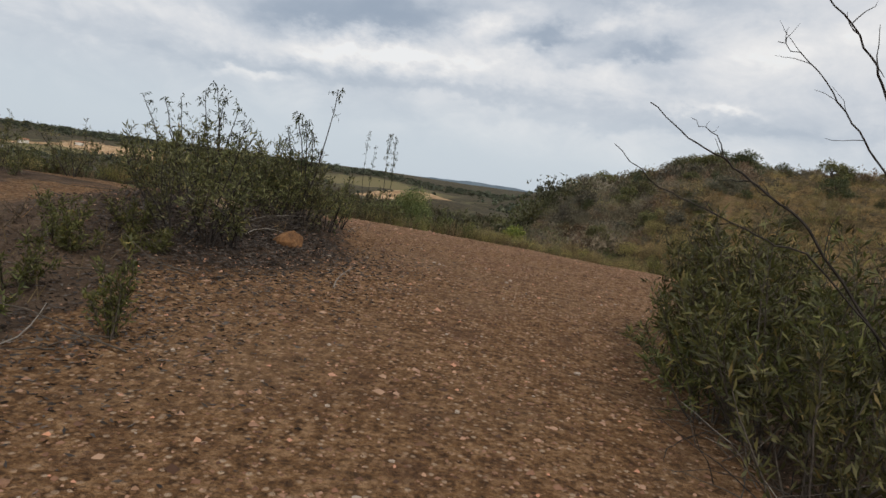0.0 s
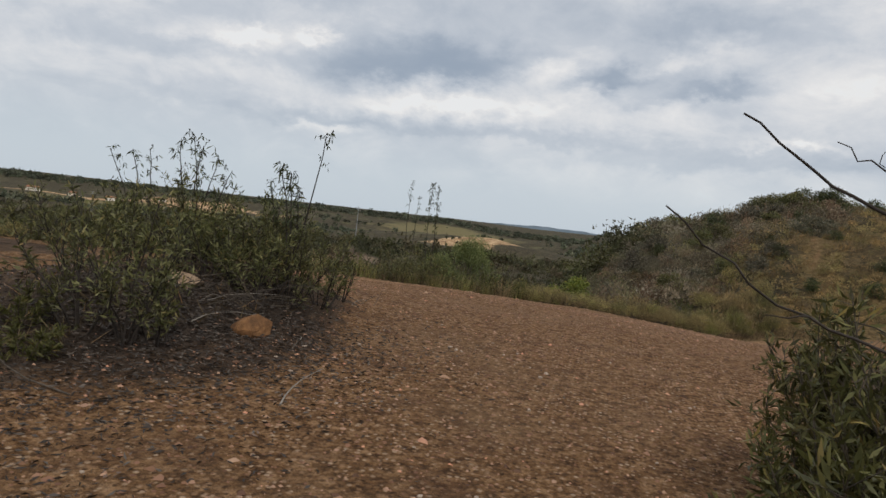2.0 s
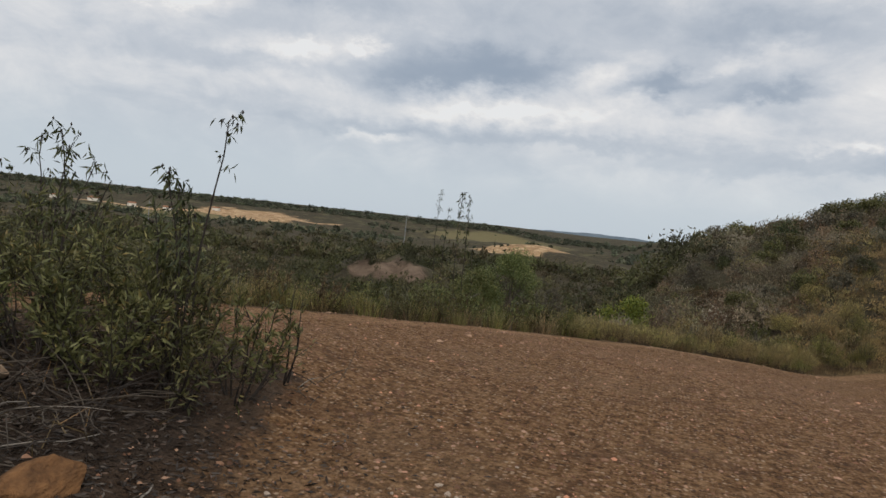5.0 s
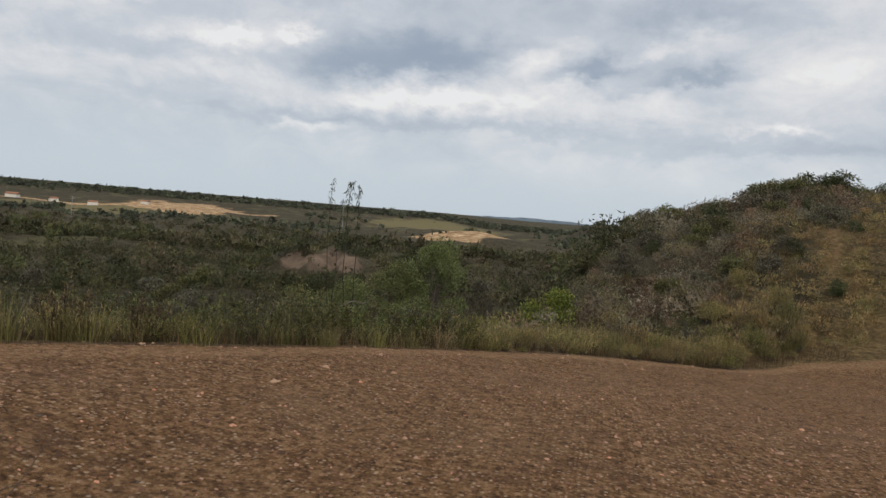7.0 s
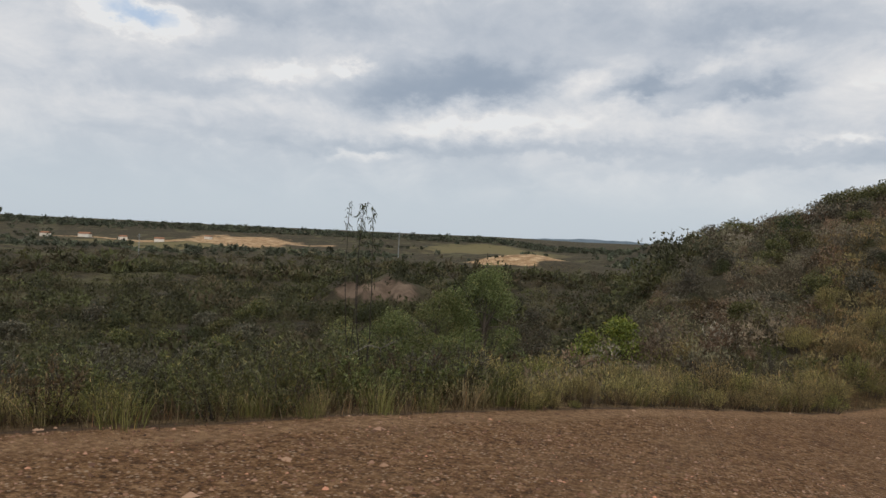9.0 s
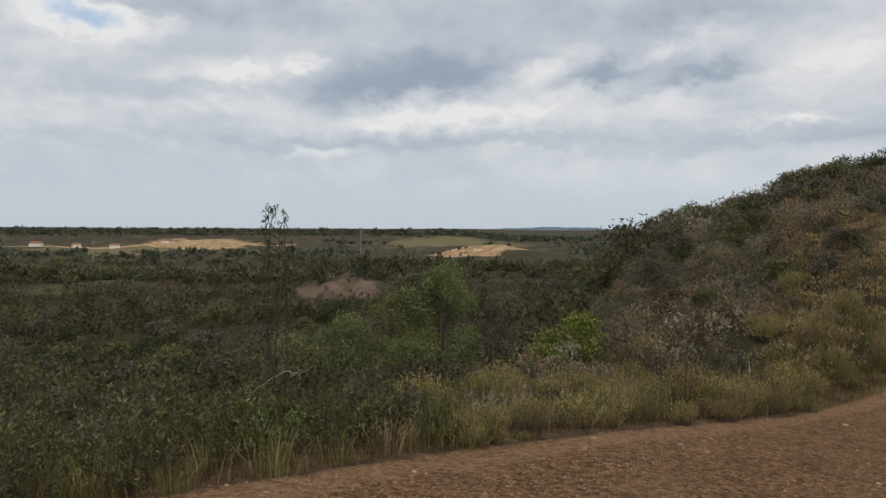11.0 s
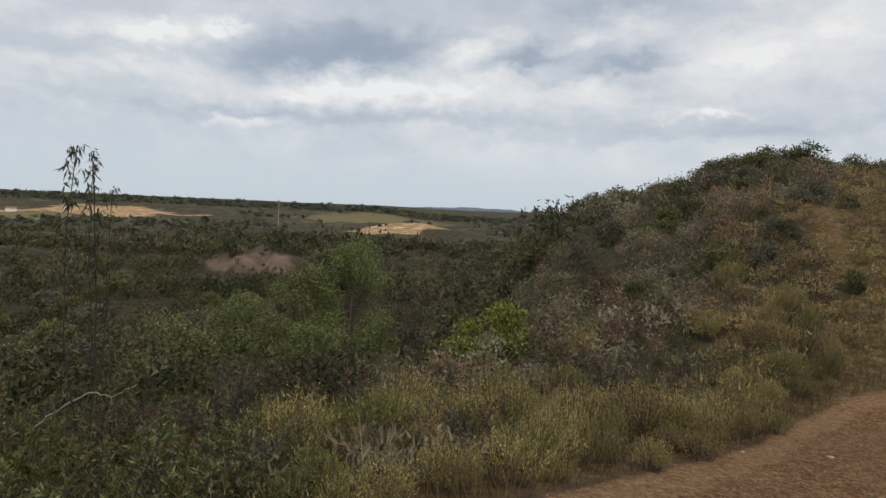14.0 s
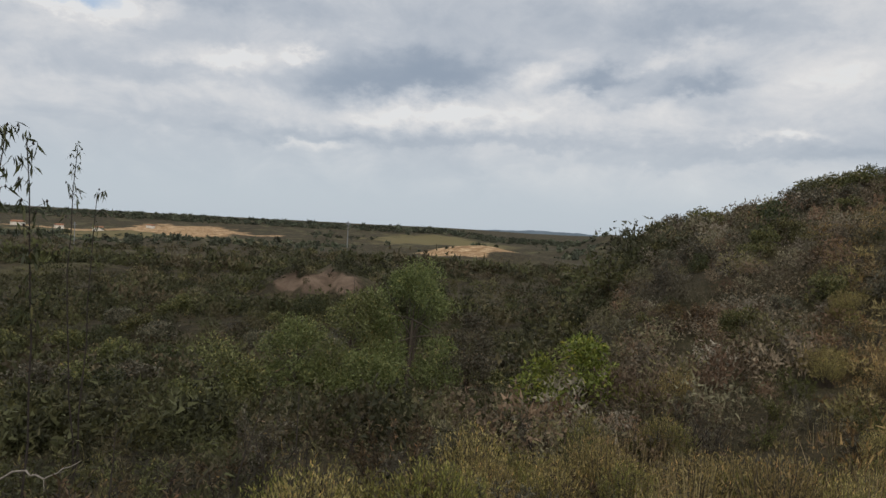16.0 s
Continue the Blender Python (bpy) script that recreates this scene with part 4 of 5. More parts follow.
# leggy dark-stemmed plants and broad-leaved seedlings among them
for k, (x, y, h) in enumerate([(-2.6, 19.3, 1.55), (-3.1, 19.2, 1.5), (-2.2, 18.7, 1.2), (-3.6, 18.4, 1.3), (-2.3, 15.6, 0.9), (0.9, 24.6, 1.2)]):
    shrub("bare_shrub", x, y, "leggy half-bare shrub with dark crooked stems", 400 + k, M_LEAF_BROWN, M_BARK_DARK, "shrubs on the slope", height=h, radius=0.5, stems=4, twigs=9,
          leaf=0.05, wide=0.014, per=2, bare=0.3, thick=0.011, spread=1.0)
for k, (x, y, h) in enumerate([(-3.2, 15.5, 0.8), (-2.75, 15.3, 0.7), (-3.7, 15.0, 0.6), (-2.1, 15.9, 0.75)]):
    shrub("shrub", x, y, "yellow-green leafy shrub at the gravel's edge", 430 + k, M_LEAF_TREE, M_BARK_DARK, "shrubs on the slope", height=h, radius=0.45, stems=8, twigs=12,
          leaf=0.055, wide=0.015, per=8, bare=0.15, spread=0.8)
for k, (x, y, h) in enumerate([(-2.3, 17.6, 0.55), (-2.9, 17.2, 0.5), (-3.6, 16.9, 0.6), (-4.3, 17.0, 0.65), (-1.9, 15.9, 0.5), (-3.0, 15.5, 0.6)]):
    shrub("seedling", x, y, "fresh green seedling shrub with long narrow leaves", 420 + k, M_LEAF_LANCE, M_BARK, "seedlings on the slope", "plant", height=h, radius=0.35, stems=7, twigs=5,
          leaf=0.11, wide=0.018, per=7, bare=0.4)


def stalks(name, label, seed, places, h, mat, lean=0.25):
    """Short dry stalks too many to count."""
    r = np.random.default_rng(seed)
    x, y = places
    n = len(x)
    base = np.stack([x, y, height(x, y) - 0.01], 1)
    L = (h * r.uniform(0.3, 1.0, n))[:, None]
    tip = base + np.concatenate([r.normal(size=(n, 2)) * lean, np.ones((n, 1))], 1) * L
    side = unit(np.cross(tip - base, r.normal(size=(n, 3)))) * 0.004
    v = np.stack([base - side, base + side, tip + side * 0.4, tip - side * 0.4], 1).reshape(-1, 3)
    return tagged(part(name, (v, np.arange(4 * n).reshape(-1, 4)), mat), label, "grass", kind="stuff")


sx = rng.uniform(-9, 7.5, 7500)
sy = edge_y(sx) + np.abs(rng.normal(0, 1.1, len(sx))) + rng.normal(0.12, 0.12, len(sx))
stalks("dry_grass", "short brown and straw grass along the gravel's edge", 61, (sx, sy), 0.24, M_LEAF_BROWN)
sx = rng.uniform(-8, 8, 11000)
sy = edge_y(sx) + rng.uniform(0.3, 13, len(sx))
ok = wavy(sx, sy, 0.6, 9.0) + rng.normal(0, 0.2, len(sx)) > 0.5
sx, sy = sx[ok], sy[ok]
stalks("dry_grass", "straw and olive grass between the shrubs on the slope", 62, (sx, sy), 0.36, M_GRASS_GREEN)
sx = rng.uniform(-1.8, 6.5, 7000)
sy = edge_y(sx) + rng.uniform(1.0, 10, len(sx))
ok = wavy(sx, sy, 0.8, 12.0) + rng.normal(0, 0.15, len(sx)) > 0.62
stalks("dry_grass", "tall straw grass in patches on the slope", 64, (sx[ok], sy[ok]), 0.62, M_GRASS, 0.16)
sx, sy = rng.uniform(-5.5, -1.7, 2600), rng.uniform(0.5, 9.0, 2600)
ok = track_mask(sx, sy) < 0.25
stalks("dry_grass", "sparse dry grass under the shrubs", 63, (sx[ok], sy[ok]), 0.16, M_LEAF_BROWN, 0.8)


def scrub_mass(name, label, seed, n, rad, azr, size, count, leaf, wide, mat, keep=None, kinds=14, tall=1.0, up=0.3):
    """One sheet of many bushes that nobody could count; leaf and wide in metres on a bush of usual size."""
    r = np.random.default_rng(seed)
    kinds_data = [clump_cloud(r, count, leaf / size, wide / size, up=up) for _ in range(kinds)]
    q = np.exp(r.uniform(np.log(rad[0]), np.log(rad[1]), n)) if rad[1] / rad[0] > 2 else r.uniform(rad[0], rad[1], n)
    a = np.radians(r.uniform(azr[0], azr[1], n))
    x, y = CX + q * np.sin(a), CY + q * np.cos(a)
    if keep is not None:
        k = keep(x, y)
        x, y = x[k], y[k]
    z = height(x, y)
    soup, tint, tone = Soup(), [], []
    for i in range(len(x)):
        v, f = kinds_data[i % kinds]
        near_by = 0.5 + 0.5 * math.sin(x[i] / size * 0.21 + seed) * math.cos(y[i] / size * 0.17)
        tint.append(np.full(len(v), (0.35 * near_by + 0.65 * r.uniform()) % 1.0, np.float32))
        tone.append(np.full(len(v), r.uniform() ** 1.2, np.float32))
        s = size * (0.5 + 1.3 * r.uniform() ** 1.8)
        t = r.uniform(0, 2 * np.pi)
        c, sn = np.cos(t) * s, np.sin(t) * s
        sz = s * r.uniform(0.7, 1.3) * tall
        soup.add(np.stack([v[:, 0] * c - v[:, 1] * sn + x[i], v[:, 0] * sn + v[:, 1] * c + y[i], v[:, 2] * sz + z[i] - 0.05 * s], 1), f)
    ob = part(name, soup.data(), mat)
    for k, w in (("tint", tint), ("tone", tone)):
        ob.data.attributes.new(k, "FLOAT", "POINT").data.foreach_set("value", np.concatenate(w))
    return tagged(ob, label, "scrub", kind="stuff")


def polar(x, y):
    return np.hypot(x - CX, y - CY), np.degrees(np.arctan2(x - CX, y - CY))


def past(d):
    return lambda x, y: (edge_y(x) - y < -d) & (track_mask(x, y) < 0.05)


def bushy(x, y):
    r, a = polar(x, y)
    return past(7)(x, y) & ((a < 17 + 3 * np.sin(r / 5)) | (r > 47))


def grassy(x, y):
    r, a = polar(x, y)
    return past(1.5)(x, y) & (a > 12) & (np.abs(a - 20.5 - 2.2 * np.sin(r / 8)) > 0.5)


scrub_mass("scrub", "low twiggy ground cover on the slope past the gravel", 9, 1500, (6, 24), (-42, 24), 0.26, 80, 0.055, 0.018, M_SCRUB_HILL, lambda x, y: past(1.0)(x, y) & (x > -1.4), up=0.7)
scrub_mass("scrub", "low dark green ground cover between the shrubs", 11, 1500, (6, 24), (-60, 0), 0.26, 80, 0.055, 0.018, M_SCRUB_VALLEY, lambda x, y: past(0.7)(x, y) & (x < -1.2), up=0.5)
scrub_mass("scrub", "olive, grey and rust-brown scrub on the near hillside", 1, 1250, (14, 48), (-10, 24), 0.62, 390, 0.060, 0.030, M_SCRUB_HILL, bushy, up=0.2)
scrub_mass("scrub", "dry olive and straw tussocks on the grassy hillside", 2, 3600, (14, 58), (11, 44), 0.34, 115, 0.065, 0.020, M_SCRUB_DRY, grassy, up=0.9)
scrub_mass("scrub", "grey-brown scrub over the hill", 3, 1050, (38, 62), (-6, 40), 0.8, 300, 0.095, 0.050, M_SCRUB_HILL, bushy, up=0.15)
scrub_mass("scrub", "olive and brown scrub falling into the valley", 8, 1150, (15, 40), (-58, -4), 0.66, 260, 0.085, 0.042, M_SCRUB_VALLEY, past(6))
scrub_mass("scrub", "dark green scrub in the valley", 4, 1600, (36, 110), (-60, 3), 1.35, 200, 0.18, 0.11, M_SCRUB_VALLEY)
def off_bank(x, y):
    r, a = polar(x, y)
    return ~((np.abs(a + 22) < 4.2 + np.sin(r)) & (np.abs(r - 136) < 9) & (wavy(x, y, 5.0, 3.0) < 0.35))


def off_fields(x, y):
    """Not on the sand and the meadows across the valley."""
    r, a = polar(x, y)
    sand_fields = (np.abs(a + 35) < 11) & (np.abs(r - 1060) < 150)
    meadow = (a > -20 + 2 * np.sin(r / 40)) & (a < -4) & (r > 620) & (r < 1225 + 30 * np.sin(a * 0.9))
    lone = wavy(x, y, 33, 2.0) > 0.55
    return ~(sand_fields | (meadow & ~lone))


scrub_mass("woods", "dark scrub and low woods across the valley", 5, 1700, (100, 230), (-58, 6), 2.1, 100, 0.38, 0.27, M_SCRUB_VALLEY, off_bank)
scrub_mass("woods", "dark woods on the slopes across the valley", 10, 1900, (220, 540), (-56, 6), 3.0, 64, 0.95, 0.6, M_SCRUB_VALLEY)
scrub_mass("woods", "far dark woods below the ridge", 6, 2300, (640, 1330), (-62, 8), 3.2, 44, 1.7, 1.3, M_SCRUB_FAR, off_fields, up=0.0)
scrub_mass("woods", "line of trees on the far ridge", 7, 2600, (1240, 1420), (-62, 8), 3.8, 40, 2.0, 1.6, M_SCRUB_FAR, up=0.0)


# ---- trees and single bushes down the slope ----
def leafy_tree(name, x, y, top, radius, label, mat, seed, lumps=16, quads=5200, leaf=0.13, wide=0.06, dome=False):
    r = np.random.default_rng(seed)
    z0 = h1(x, y)
    H = top - z0
    ob = thing(name, x, y, label, "tree")
    soup = Soup()
    trunk = stem_line(r, (0, 0, -0.1), (0.05, 0, 1), H * 0.55, 6, 0.06)
    soup.add(*tube(trunk, np.linspace(0.07, 0.04, 6) * max(1, H / 4), 6))
    part("trunk", soup.data(), M_BARK, ob)
    c = []
    for k in range(lumps):
        a, q = r.uniform(0, 2 * np.pi), r.uniform(0.25, 0.85) * radius
        zz = H * r.uniform(0.10, 0.98)
        q *= 1.0 - 0.7 * max(0, (zz / H - 0.4)) / 0.6
        p = np.array([np.cos(a) * q, np.sin(a) * q, zz * 0.93])
        if dome:
            up = r.uniform(0.05, 1.0)
            q = radius * 0.72 * math.sqrt(1 - 0.9 * up * up) * r.uniform(0.35, 1.0) ** 0.5
            p = np.array([np.cos(a) * q, np.sin(a) * q, H * (0.08 + 0.72 * up)])
        c.append(p)
        b = stem_line(r, trunk[r.integers(1, 6)], p - trunk[3], np.linalg.norm(p - trunk[3]), 5, 0.1)
        part("limb", tube(b, np.linspace(0.03, 0.008, 5), 4), M_BARK, ob)
    c = np.array(c)
    s = r.uniform(0.24, 0.42, lumps) * radius
    k = r.integers(0, lumps, quads)
    d = unit(r.normal(size=(quads, 3)))
    at = c[k] + d * (s[k] * r.uniform(0.2, 1.15, quads) ** 0.6)[:, None] * [1, 1, 0.8]
    part("crown", leaves(r, at, d * 0.5 + r.normal(size=(quads, 3)) * 0.6 + [0, 0, 0.2], leaf, wide), mat, ob, "loose crown of small leaves")
    return ob


leafy_tree("tree", -6.9, 37.6, 1.5, 2.2, "bushy bright green tree standing down the slope", M_LEAF_TREE, 71, 26, 17000, 0.105, 0.045, True)
leafy_tree("tree", -8.5, 36.8, 0.3, 1.9, "bushy green tree beside the taller one", M_LEAF_TREE, 72, 22, 12000, 0.105, 0.045, True)
leafy_tree("tree", -10.2, 35.8, -0.8, 1.8, "low green tree beside the taller one", M_LEAF_TREE, 73, 18, 9000, 0.105, 0.045, True)
leafy_tree("tree", -5.0, 38.8, -0.4, 1.3, "low grey-green tree beside the taller one", M_LEAF_GREY, 77, 13, 6000, 0.10, 0.042, True)
leafy_tree("tree", -7.2, 34.5, -1.5, 1.4, "low green tree in front of the taller one", M_LEAF_TREE, 78, 14, 6500, 0.10, 0.042, True)
leafy_tree("tree", -15.2, 64.0, 1.3, 2.6, "dark green tree in the valley", M_LEAF_DARK, 74, 16, 7000, 0.2, 0.1, True)
leafy_tree("tree", -10.5, 31.5, -1.2, 1.6, "olive tree down the slope", M_LEAF_WILLOW, 75, 16, 8000, 0.10, 0.045, True)
leafy_tree("bush", -0.75, 28.6, 0.35, 1.15, "bright yellow-green bush on the slope", M_LEAF_YELLOW, 76, 12, 2600, 0.11, 0.045, True)
leafy_tree("bush", -1.5, 28.0, -0.3, 0.95, "bright yellow-green bush on the slope", M_LEAF_YELLOW, 77, 9, 1700, 0.11, 0.045, True)
leafy_tree("bush", 16.0, 62.0, 7.3, 1.9, "dark bush on the hill's crest", M_LEAF_DARK, 78, 14, 5200, 0.15, 0.07, True)
leafy_tree("bush", 14.0, 61.0, 6.7, 1.6, "grey-green bush on the hill's crest", M_LEAF_GREY, 79, 14, 4400, 0.15, 0.07, True)
leafy_tree("bush", 8.2, 58.5, 4.2, 1.6, "grey-green bush on the hill's crest", M_LEAF_GREY, 80, 14, 4400, 0.15, 0.07, True)
leafy_tree("bush", 11.2, 60.0, 5.9, 2.0, "grey-green bush on the hill's crest", M_LEAF_GREY, 81, 14, 5200, 0.15, 0.07, True)
leafy_tree("bush", 17.5, 45.0, h1(17.5, 45.0) + 1.3, 1.3, "dark green bush beside the hill path", M_LEAF_DARK, 82, 10, 2000, 0.12, 0.05)

# rounder bushes that stand out of the scrub on the hill, and low trees in the valley
crowd = np.random.default_rng(88)
HILL_BUSH = [leafy_tree("bush", *xy, h1(*xy) + 1.5, 1.25, lab, mat, 200 + k, 11, 1900, 0.13, 0.06, True)
             for k, (xy, lab, mat) in enumerate([((9.0, 50.0), "grey-green rounded bush on the hillside", M_LEAF_GREY), ((6.0, 44.0), "dark green rounded bush on the hillside", M_LEAF_DARK),
                                                 ((12.0, 54.0), "olive rounded bush on the hillside", M_LEAF_WILLOW), ((7.0, 52.0), "rust-brown dry bush on the hillside", M_LEAF_BROWN)])]
for k in range(90):
    a, q = math.radians(crowd.uniform(0, 19)), crowd.uniform(22, 57)
    again(HILL_BUSH[int(crowd.choice([0, 1, 2, 3], p=[0.45, 0.2, 0.2, 0.15]))], CX + q * math.sin(a), CY + q * math.cos(a), crowd.uniform(0.35, 0.7) * (0.6 + q / 75), crowd.uniform(0, 360), crowd.uniform(0.7, 1.1))
for k in range(28):
    a, q = math.radians(crowd.uniform(3, 34)), crowd.uniform(46, 57)
    again(HILL_BUSH[int(crowd.choice([0, 1, 2]))], CX + q * math.sin(a), CY + q * math.cos(a), crowd.uniform(0.85, 1.4), crowd.uniform(0, 360), 0.9)
for k in range(9):
    a, q = math.radians(crowd.uniform(20, 31)), crowd.uniform(20, 48)
    again(HILL_BUSH[1], CX + q * math.sin(a), CY + q * math.cos(a), crowd.uniform(0.3, 0.6), crowd.uniform(0, 360), 0.8)
VALLEY_TREE = [leafy_tree("tree", *xy, h1(*xy) + 2.8, 1.9, lab, mat, 220 + k, 12, 1700, 0.22, 0.12, True)
               for k, (xy, lab, mat) in enumerate([((-22.0, 60.0), "low dark green tree in the valley", M_LEAF_DARK), ((-30.0, 52.0), "low olive tree in the valley", M_LEAF_WILLOW),
                                                   ((-14.0, 48.0), "low grey-brown tree in the valley", M_LEAF_GREY)])]
for k in range(60):
    a, q = math.radians(crowd.uniform(-52, -6)), math.exp(crowd.uniform(math.log(28), math.log(105)))
    again(VALLEY_TREE[k % 3], CX + q * math.sin(a), CY + q * math.cos(a), crowd.uniform(0.5, 1.0) * (0.55 + q / 110), crowd.uniform(0, 360), crowd.uniform(0.7, 1.0))

# thin stalks against the sky along the hill's crest
r2 = np.random.default_rng(90)
a, q = np.radians(r2.uniform(2, 40, 260)), r2.uniform(50, 60, 260)
stalks("dry_stalks", "thin dry stalks along the hill's crest", 91, (CX + q * np.sin(a), CY + q * np.cos(a)), 1.5, M_BARK, 0.12)


# ---- boulders, stones, litter and dead wood ----
def boulder(name, x, y, size, label, mat, seed, turn=0, peak=(0.25, 0.0)):
    """An angular block: the hull of a few points, its edges worn round."""
    r = np.random.default_rng(seed)
    bm = bmesh.new()
    for _ in range(13):
        a, u = r.uniform(0, 2 * np.pi), r.uniform(0.75, 1.0)
        bm.verts.new((np.cos(a) * u * size[0], np.sin(a) * u * size[1], r.choice([0.0, 0.35, 0.6]) * size[2]))
    bm.verts.new((peak[0] * size[0], peak[1] * size[1], size[2]))
    bm.verts.new(((peak[0] - 0.5) * size[0], 0.2 * size[1], 0.8 * size[2]))
    res = bmesh.ops.convex_hull(bm, input=bm.verts)
    bmesh.ops.delete(bm, geom=[g for g in res["geom_interior"] if isinstance(g, bmesh.types.BMVert)], context="VERTS")
    bmesh.ops.bevel(bm, geom=list(bm.edges), offset=0.012, segments=2, affect="EDGES", profile=0.6)
    bmesh.ops.subdivide_edges(bm, edges=list(bm.edges), cuts=2, use_grid_fill=True)
    noise.seed_set(seed)
    for v in bm.verts:
        v.co += v.co.normalized() * 0.006 * (noise.noise(v.co * 25) + noise.noise(v.co * 60) * 0.5)
    ob = part(name, bm, mat)
    ob.matrix_basis = pose(x, y, h1(x, y) - 0.03, 0, 0, turn)
    return tagged(ob, label, "rock")


boulder("boulder", -2.13, 6.12, (0.195, 0.16, 0.175), "ochre angular boulder lying at the shrubs' foot", M_BOULDER, 3, 55)
boulder("boulder", -2.98, 6.5, (0.21, 0.17, 0.14), "pale flat-topped boulder under the shrubs", M_BOULDER_PALE, 8, 20, (-0.2, 0.3))

DEAD = np.random.default_rng(33)
for k in range(34):
    x, y = (DEAD.normal(-2.75, 0.75), DEAD.normal(6.2, 0.7)) if k < 26 else (DEAD.normal(-2.1, 0.3), DEAD.normal(2.6, 0.7))
    L = DEAD.uniform(0.25, 0.9)
    a = DEAD.uniform(0, 2 * np.pi)
    line = stem_line(DEAD, (0, 0, 0), (np.cos(a), np.sin(a), DEAD.uniform(0.02, 0.22)), L, 6, 0.12)
    line[:, 2] = np.maximum(line[:, 2], 0.0)
    ob = part("dead_branch", tube(line, np.linspace(0.006, 0.0025, 6), 5), M_DEADWOOD if k % 6 == 0 else M_BARK)
    ob.matrix_basis = pose(x, y, h1(x, y) + 0.006)
    tagged(ob, "grey dead branch lying in the leaf litter" if k % 6 == 0 else "brown dead twig lying in the leaf litter", "branch", "dead branches")


def dead_shrub(x, y, label, count, spread=0.2, reach=(0.4, 0.9), rise=(0.3, 0.9)):
    """Thin dead stems that arch out of one foot and droop."""
    ob = thing("dead_shrub", x, y, label, "shrub")
    for k in range(count):
        a = DEAD.uniform(0, 2 * np.pi)
        line = stem_line(DEAD, (DEAD.normal(0, spread), DEAD.normal(0, spread), 0.0), (np.cos(a), np.sin(a), DEAD.uniform(*rise)), DEAD.uniform(*reach), 7, 0.12, -0.09)
        line[:, 2] = np.maximum(line[:, 2], 0.005)
        part("stem", tube(line, np.linspace(0.0036, 0.0014, 7), 4), M_DEADWOOD if k % 17 == 0 else (M_BARK, M_BARK_DARK)[k % 2], ob)


dead_shrub(-2.55, 6.6, "tangle of grey dead stems arching over the litter", 40)
dead_shrub(-3.0, 6.2, "low heap of grey dead twigs in the litter", 26, 0.3, (0.3, 0.6), (0.1, 0.5))
dead_shrub(-2.05, 8.1, "brittle dead twigs round the sapling's foot", 16, 0.18, (0.2, 0.45), (0.3, 1.2))
dead_shrub(1.75, 2.55, "grey dead stems leaning out of the bush", 30, 0.25, (0.4, 0.9), (0.6, 1.6))
dead_shrub(1.45, 3.2, "thin brown dead twigs at the bush's foot", 20, 0.2, (0.25, 0.5), (0.4, 1.4))
ob = part("dead_branch", limb([(-0.45, 0.05, 0.2), (-0.2, 0, 0.40), (0.1, 0.0, 0.58), (0.3, 0, 0.55), (0.52, 0.02, 0.68)], 0.011, 41, 3, 0.1), M_DEADWOOD)
ob.matrix_basis = pose(-3.75, 17.6, h1(-3.75, 17.6) + 0.18)
tagged(ob, "pale crooked dead branch caught in the shrubs", "branch")


def pebble_mesh(seed):
    r = np.random.default_rng(seed)
    bm = bmesh.new()
    bmesh.ops.create_icosphere(bm, subdivisions=1, radius=1)
    s = np.array([1, r.uniform(0.6, 0.95), r.uniform(0.35, 0.6)])
    for v in bm.verts:
        v.co = Vector(np.array(v.co) * s * r.uniform(0.75, 1.2))
    me = bpy.data.meshes.new("stone")
    bm.to_mesh(me)
    bm.free()
    return me


PEB = np.random.default_rng(70)


def on_track(n, x0, x1, y0, y1):
    x, y = PEB.uniform(x0, x1, n), PEB.uniform(y0, y1, n)
    ok = PEB.uniform(size=n) < track_mask(x, y) * 0.95 + 0.03
    return x[ok], y[ok]


def pebbles(name, label, n, area, size, mat):
    x, y = on_track(n, *area)
    n = len(x)
    o = np.array([[1, 0, 0], [0.2, 0.8, 0.1], [-0.9, 0.3, 0], [-0.3, -0.8, 0.1], [0.1, 0, 0.55]])
    v = np.repeat(o[None], n, 0) * PEB.uniform(0.6, 1.3, (n, 5, 3))
    s = size * np.exp(PEB.normal(0, 0.45, n))
    t = PEB.uniform(0, 2 * np.pi, n)
    c, d = np.cos(t)[:, None], np.sin(t)[:, None]
    w = np.stack([(v[..., 0] * c - v[..., 1] * d) * s[:, None] + x[:, None], (v[..., 0] * d + v[..., 1] * c) * s[:, None] + y[:, None],
                  v[..., 2] * s[:, None] + height(x, y)[:, None] - 0.002], -1).reshape(-1, 3)
    k = np.arange(n)[:, None] * 5
    f = np.concatenate([k + [0, 1, 4], k + [1, 2, 4], k + [2, 3, 4], k + [3, 0, 4]])
    return tagged(part(name, (w, f), mat), label, "gravel", kind="stuff")


pebbles("gravel", "small red-brown gravel stones strewn over the track", 60000, (-4.5, 5.5, 0.4, 15), 0.0088, M_PEBBLE)
pebbles("gravel", "pale and brown larger gravel stones on the track", 9000, (-4.5, 6.5, 0.6, 24), 0.0135, M_PEBBLE)

lx, ly = PEB.normal(-2.65, 0.8, 11000), PEB.normal(5.85, 1.0, 11000)
lx2, ly2 = PEB.normal(-2.3, 0.6, 2500), PEB.normal(2.8, 1.0, 2500)
lx, ly = np.append(lx, lx2), np.append(ly, ly2)
LP = np.stack([lx, ly, height(lx, ly) + 0.004], 1)
lv, lf = leaves(PEB, LP, PEB.normal(size=(len(lx), 3)) * [1, 1, 0.12], 0.05, 0.014, 0.1)
tagged(part("leaf_litter", (lv, lf), M_LITTER), "grey and brown fallen leaves under the shrubs", "litter", kind="stuff")


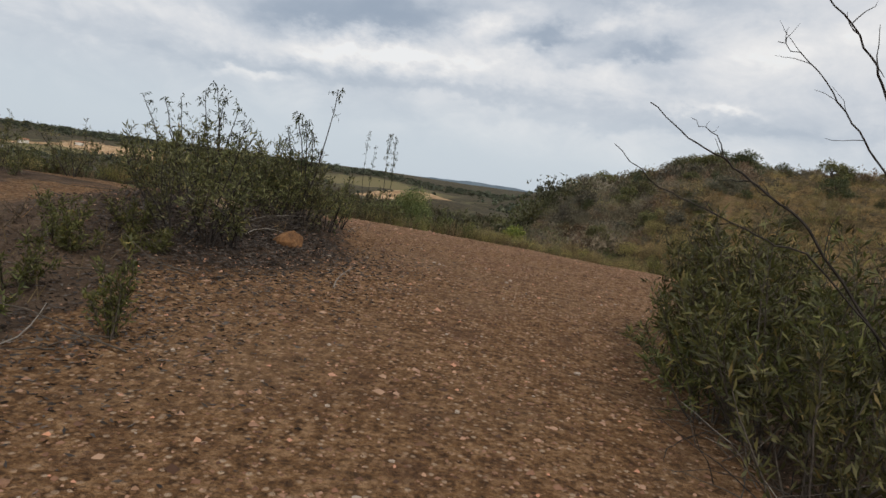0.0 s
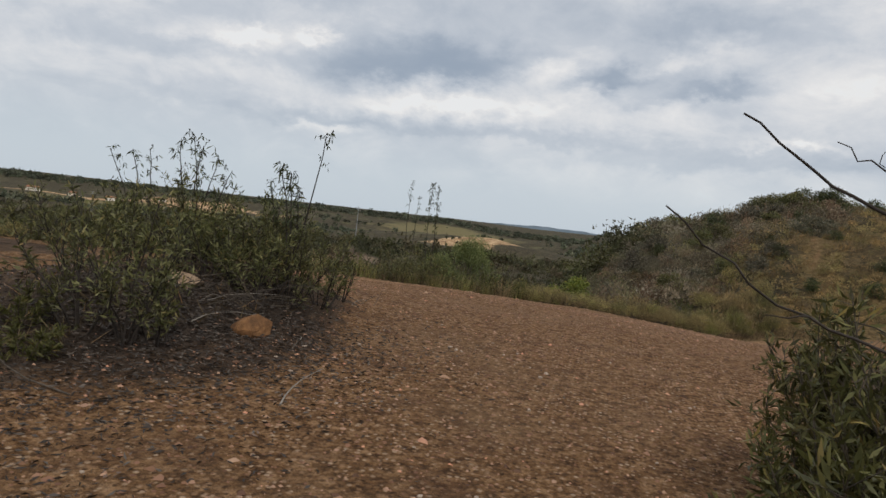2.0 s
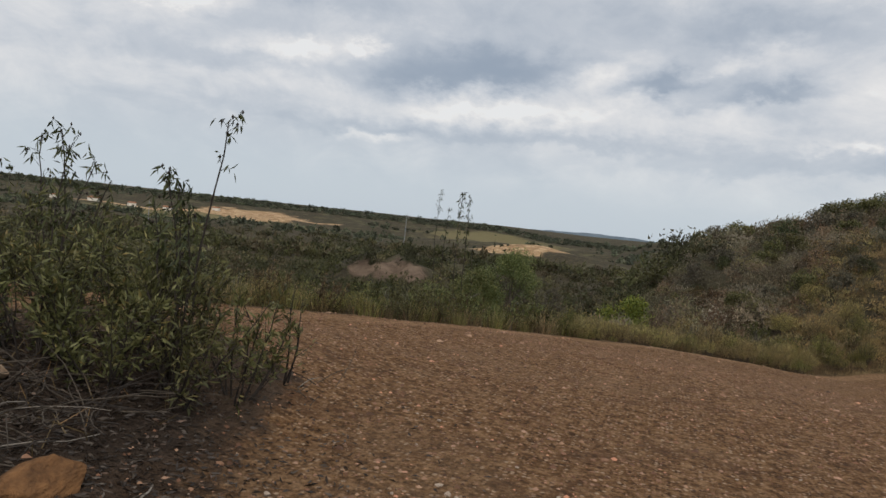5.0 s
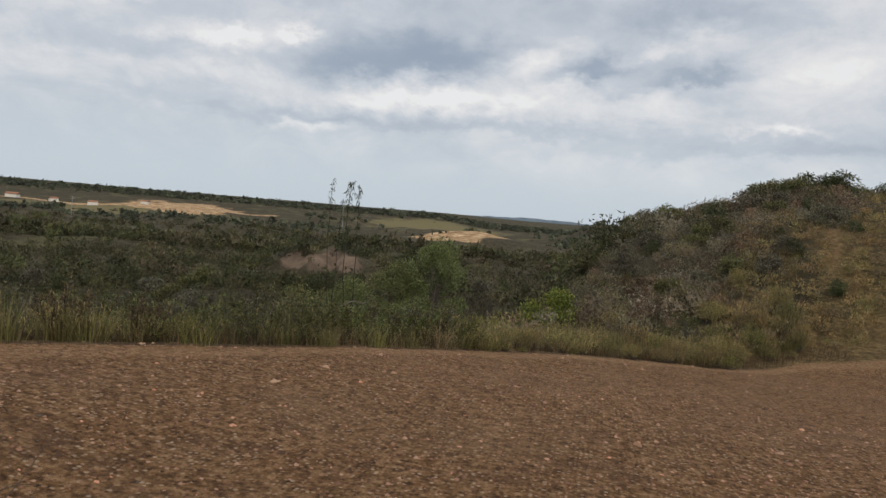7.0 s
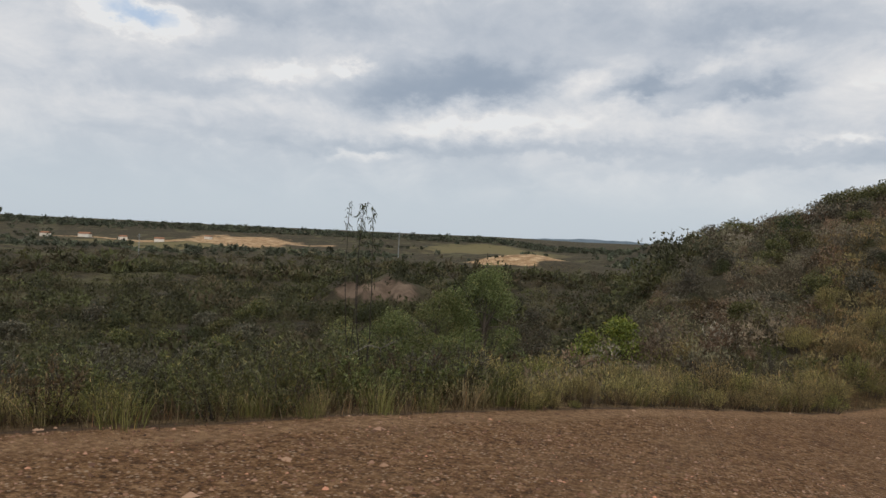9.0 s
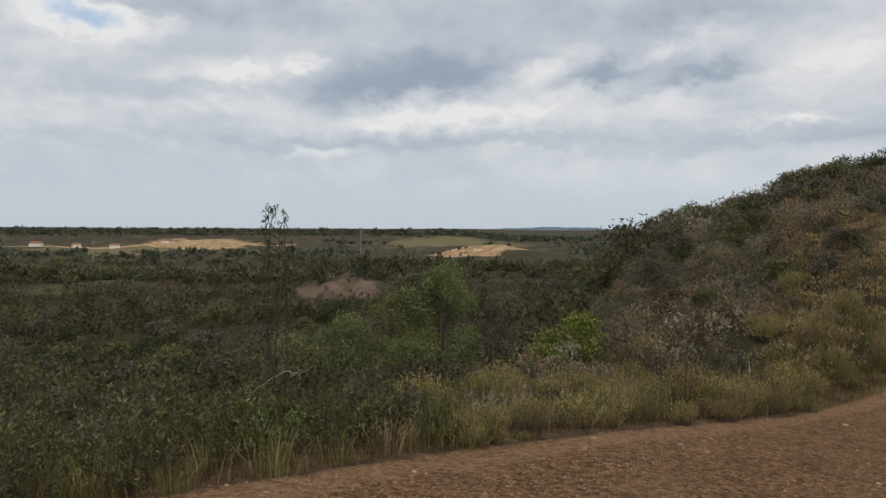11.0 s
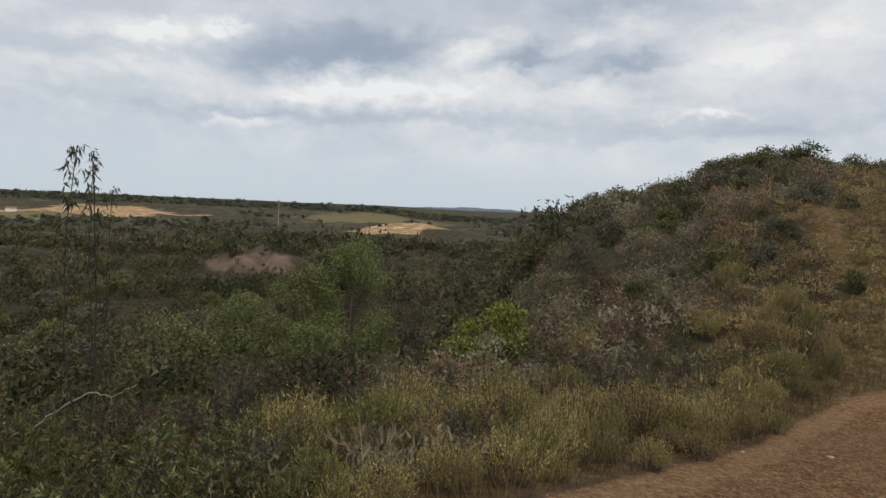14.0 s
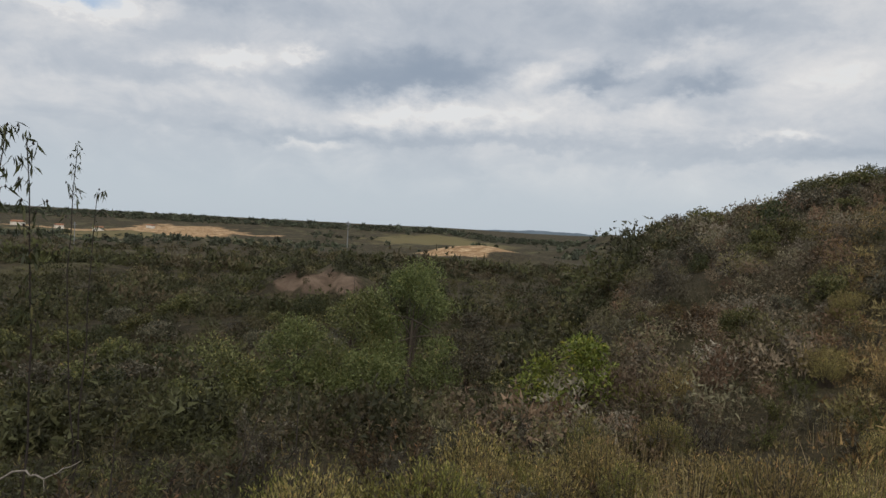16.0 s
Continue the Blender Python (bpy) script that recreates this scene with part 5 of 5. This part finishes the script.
# ---- far things ----
def pylon(x, y, top, label, scale=1.0):
    z = h1(x, y)
    ob = thing("power_pole", x, y, label, "pole")
    part("pole", tube([(0, 0, -1), (0, 0, top - z)], [0.35 * scale, 0.22 * scale], 6), M_STEEL, ob)
    for k, w in ((0.9, 1.6), (2.6, 2.2)):
        part("crossarm", tube([(-w * scale, 0, top - z - k * scale), (w * scale, 0, top - z - k * scale)], [0.14 * scale] * 2, 4), M_STEEL, ob)
    return ob


def house(x, y, w, d, h, label, turn):
    ob = thing("house", x, y, label, "house", "far houses", turn)
    bm = bmesh.new()
    bmesh.ops.create_cube(bm, size=1, matrix=Matrix.Translation((0, 0, h / 2 - 0.5)) @ Matrix.Diagonal((w, d, h + 1, 1)))
    part("wall", bm, M_WALL, ob)
    v = [(-w / 2 - 0.4, -d / 2 - 0.4, h), (w / 2 + 0.4, -d / 2 - 0.4, h), (w / 2 + 0.4, d / 2 + 0.4, h), (-w / 2 - 0.4, d / 2 + 0.4, h), (-w / 2, 0, h + d * 0.28), (w / 2, 0, h + d * 0.28)]
    part("roof", (v, [(0, 1, 5, 4), (2, 3, 4, 5), (1, 2, 5, 5), (3, 0, 4, 4), (3, 2, 1, 0)][:2] + [(0, 3, 2, 1)]), M_ROOF, ob)
    return ob


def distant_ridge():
    """The hills on the horizon, behind the valley's rim; haze is painted into their colour."""
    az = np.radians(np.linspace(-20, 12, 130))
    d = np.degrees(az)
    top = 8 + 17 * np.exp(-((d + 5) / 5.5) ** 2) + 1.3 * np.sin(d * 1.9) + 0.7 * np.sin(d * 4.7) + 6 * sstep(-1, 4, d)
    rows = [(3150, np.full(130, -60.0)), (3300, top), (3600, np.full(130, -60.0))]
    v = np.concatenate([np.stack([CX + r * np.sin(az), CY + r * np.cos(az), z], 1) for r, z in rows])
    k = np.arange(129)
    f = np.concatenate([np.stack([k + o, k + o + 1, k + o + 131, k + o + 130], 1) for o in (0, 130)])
    tagged(shade_smooth(part("backdrop", (v, f), M_DISTANT_HAZE)), "backdrop hills on the horizon, tinted blue-grey for haze", "hills", kind="structure")


distant_ridge()


def far_tree(az, r, tall, label, seed):
    """A tall slender tree with a small high crown."""
    g = np.random.default_rng(seed)
    x, y = CX + r * math.sin(radians(az)), CY + r * math.cos(radians(az))
    ob = thing("tree", x, y, label, "tree", "lone trees on the ridge")
    part("trunk", tube(stem_line(g, (0, 0, -1), (0.02, 0, 1), tall, 8, 0.02), np.linspace(0.7, 0.25, 8), 6), M_BARK_DARK, ob)
    c = g.normal(size=(9, 3)) * [tall * 0.09, tall * 0.09, tall * 0.11] + [0, 0, tall * 0.82]
    k = g.integers(0, 9, 420)
    at = c[k] + g.normal(size=(420, 3)) * tall * 0.045
    part("crown", leaves(g, at, g.normal(size=(420, 3)), 1.6, 0.9), M_LEAF_DARK, ob)


far_tree(-51.4, 1250, 27, "tall lone tree on the far ridge", 5)
far_tree(-49.3, 1250, 22, "slender lone tree on the far ridge", 6)
far_tree(-55.8, 1250, 12, "dark round tree on the far ridge", 7)

pylon(CX - 212, CY + 560, 5.6, "slender power pole standing across the valley")
pylon(CX + -402, CY + 472, -6.0, "far power pole across the valley", 0.8)
for dg, rr, w, d, h, tn in ((-44, 1000, 14, 8, 4, 20), (-41.5, 1005, 9, 7, 4, 60), (-35.5, 1090, 10, 6, 3.5, 10), (-39, 1000, 12, 7, 4, 35), (-46.5, 1010, 11, 7, 4, 5)):
    house(CX + rr * math.sin(radians(dg)), CY + rr * math.cos(radians(dg)), w, d, h, "small pale house far across the valley", tn)

# ---- single stones on the track ----
STONES = [pebble_mesh(500 + k) for k in range(10)]
for k, me in enumerate(STONES):
    me.materials.append(M_STONE_PALE if k % 3 == 0 else M_STONE)
px, py = on_track(440, -2.4, 1.6, 0.9, 9.0)
for k, (x, y) in enumerate(list(zip(px, py))[:300]):
    ob = new("stone", STONES[k % 10])
    s = 0.011 * math.exp(PEB.normal(0, 0.5))
    ob.parent = GROUND
    ob.matrix_basis = pose(x, y, h1(x, y) + s * 0.15, 0, 0, PEB.uniform(0, 360)) @ Matrix.Scale(s, 4)
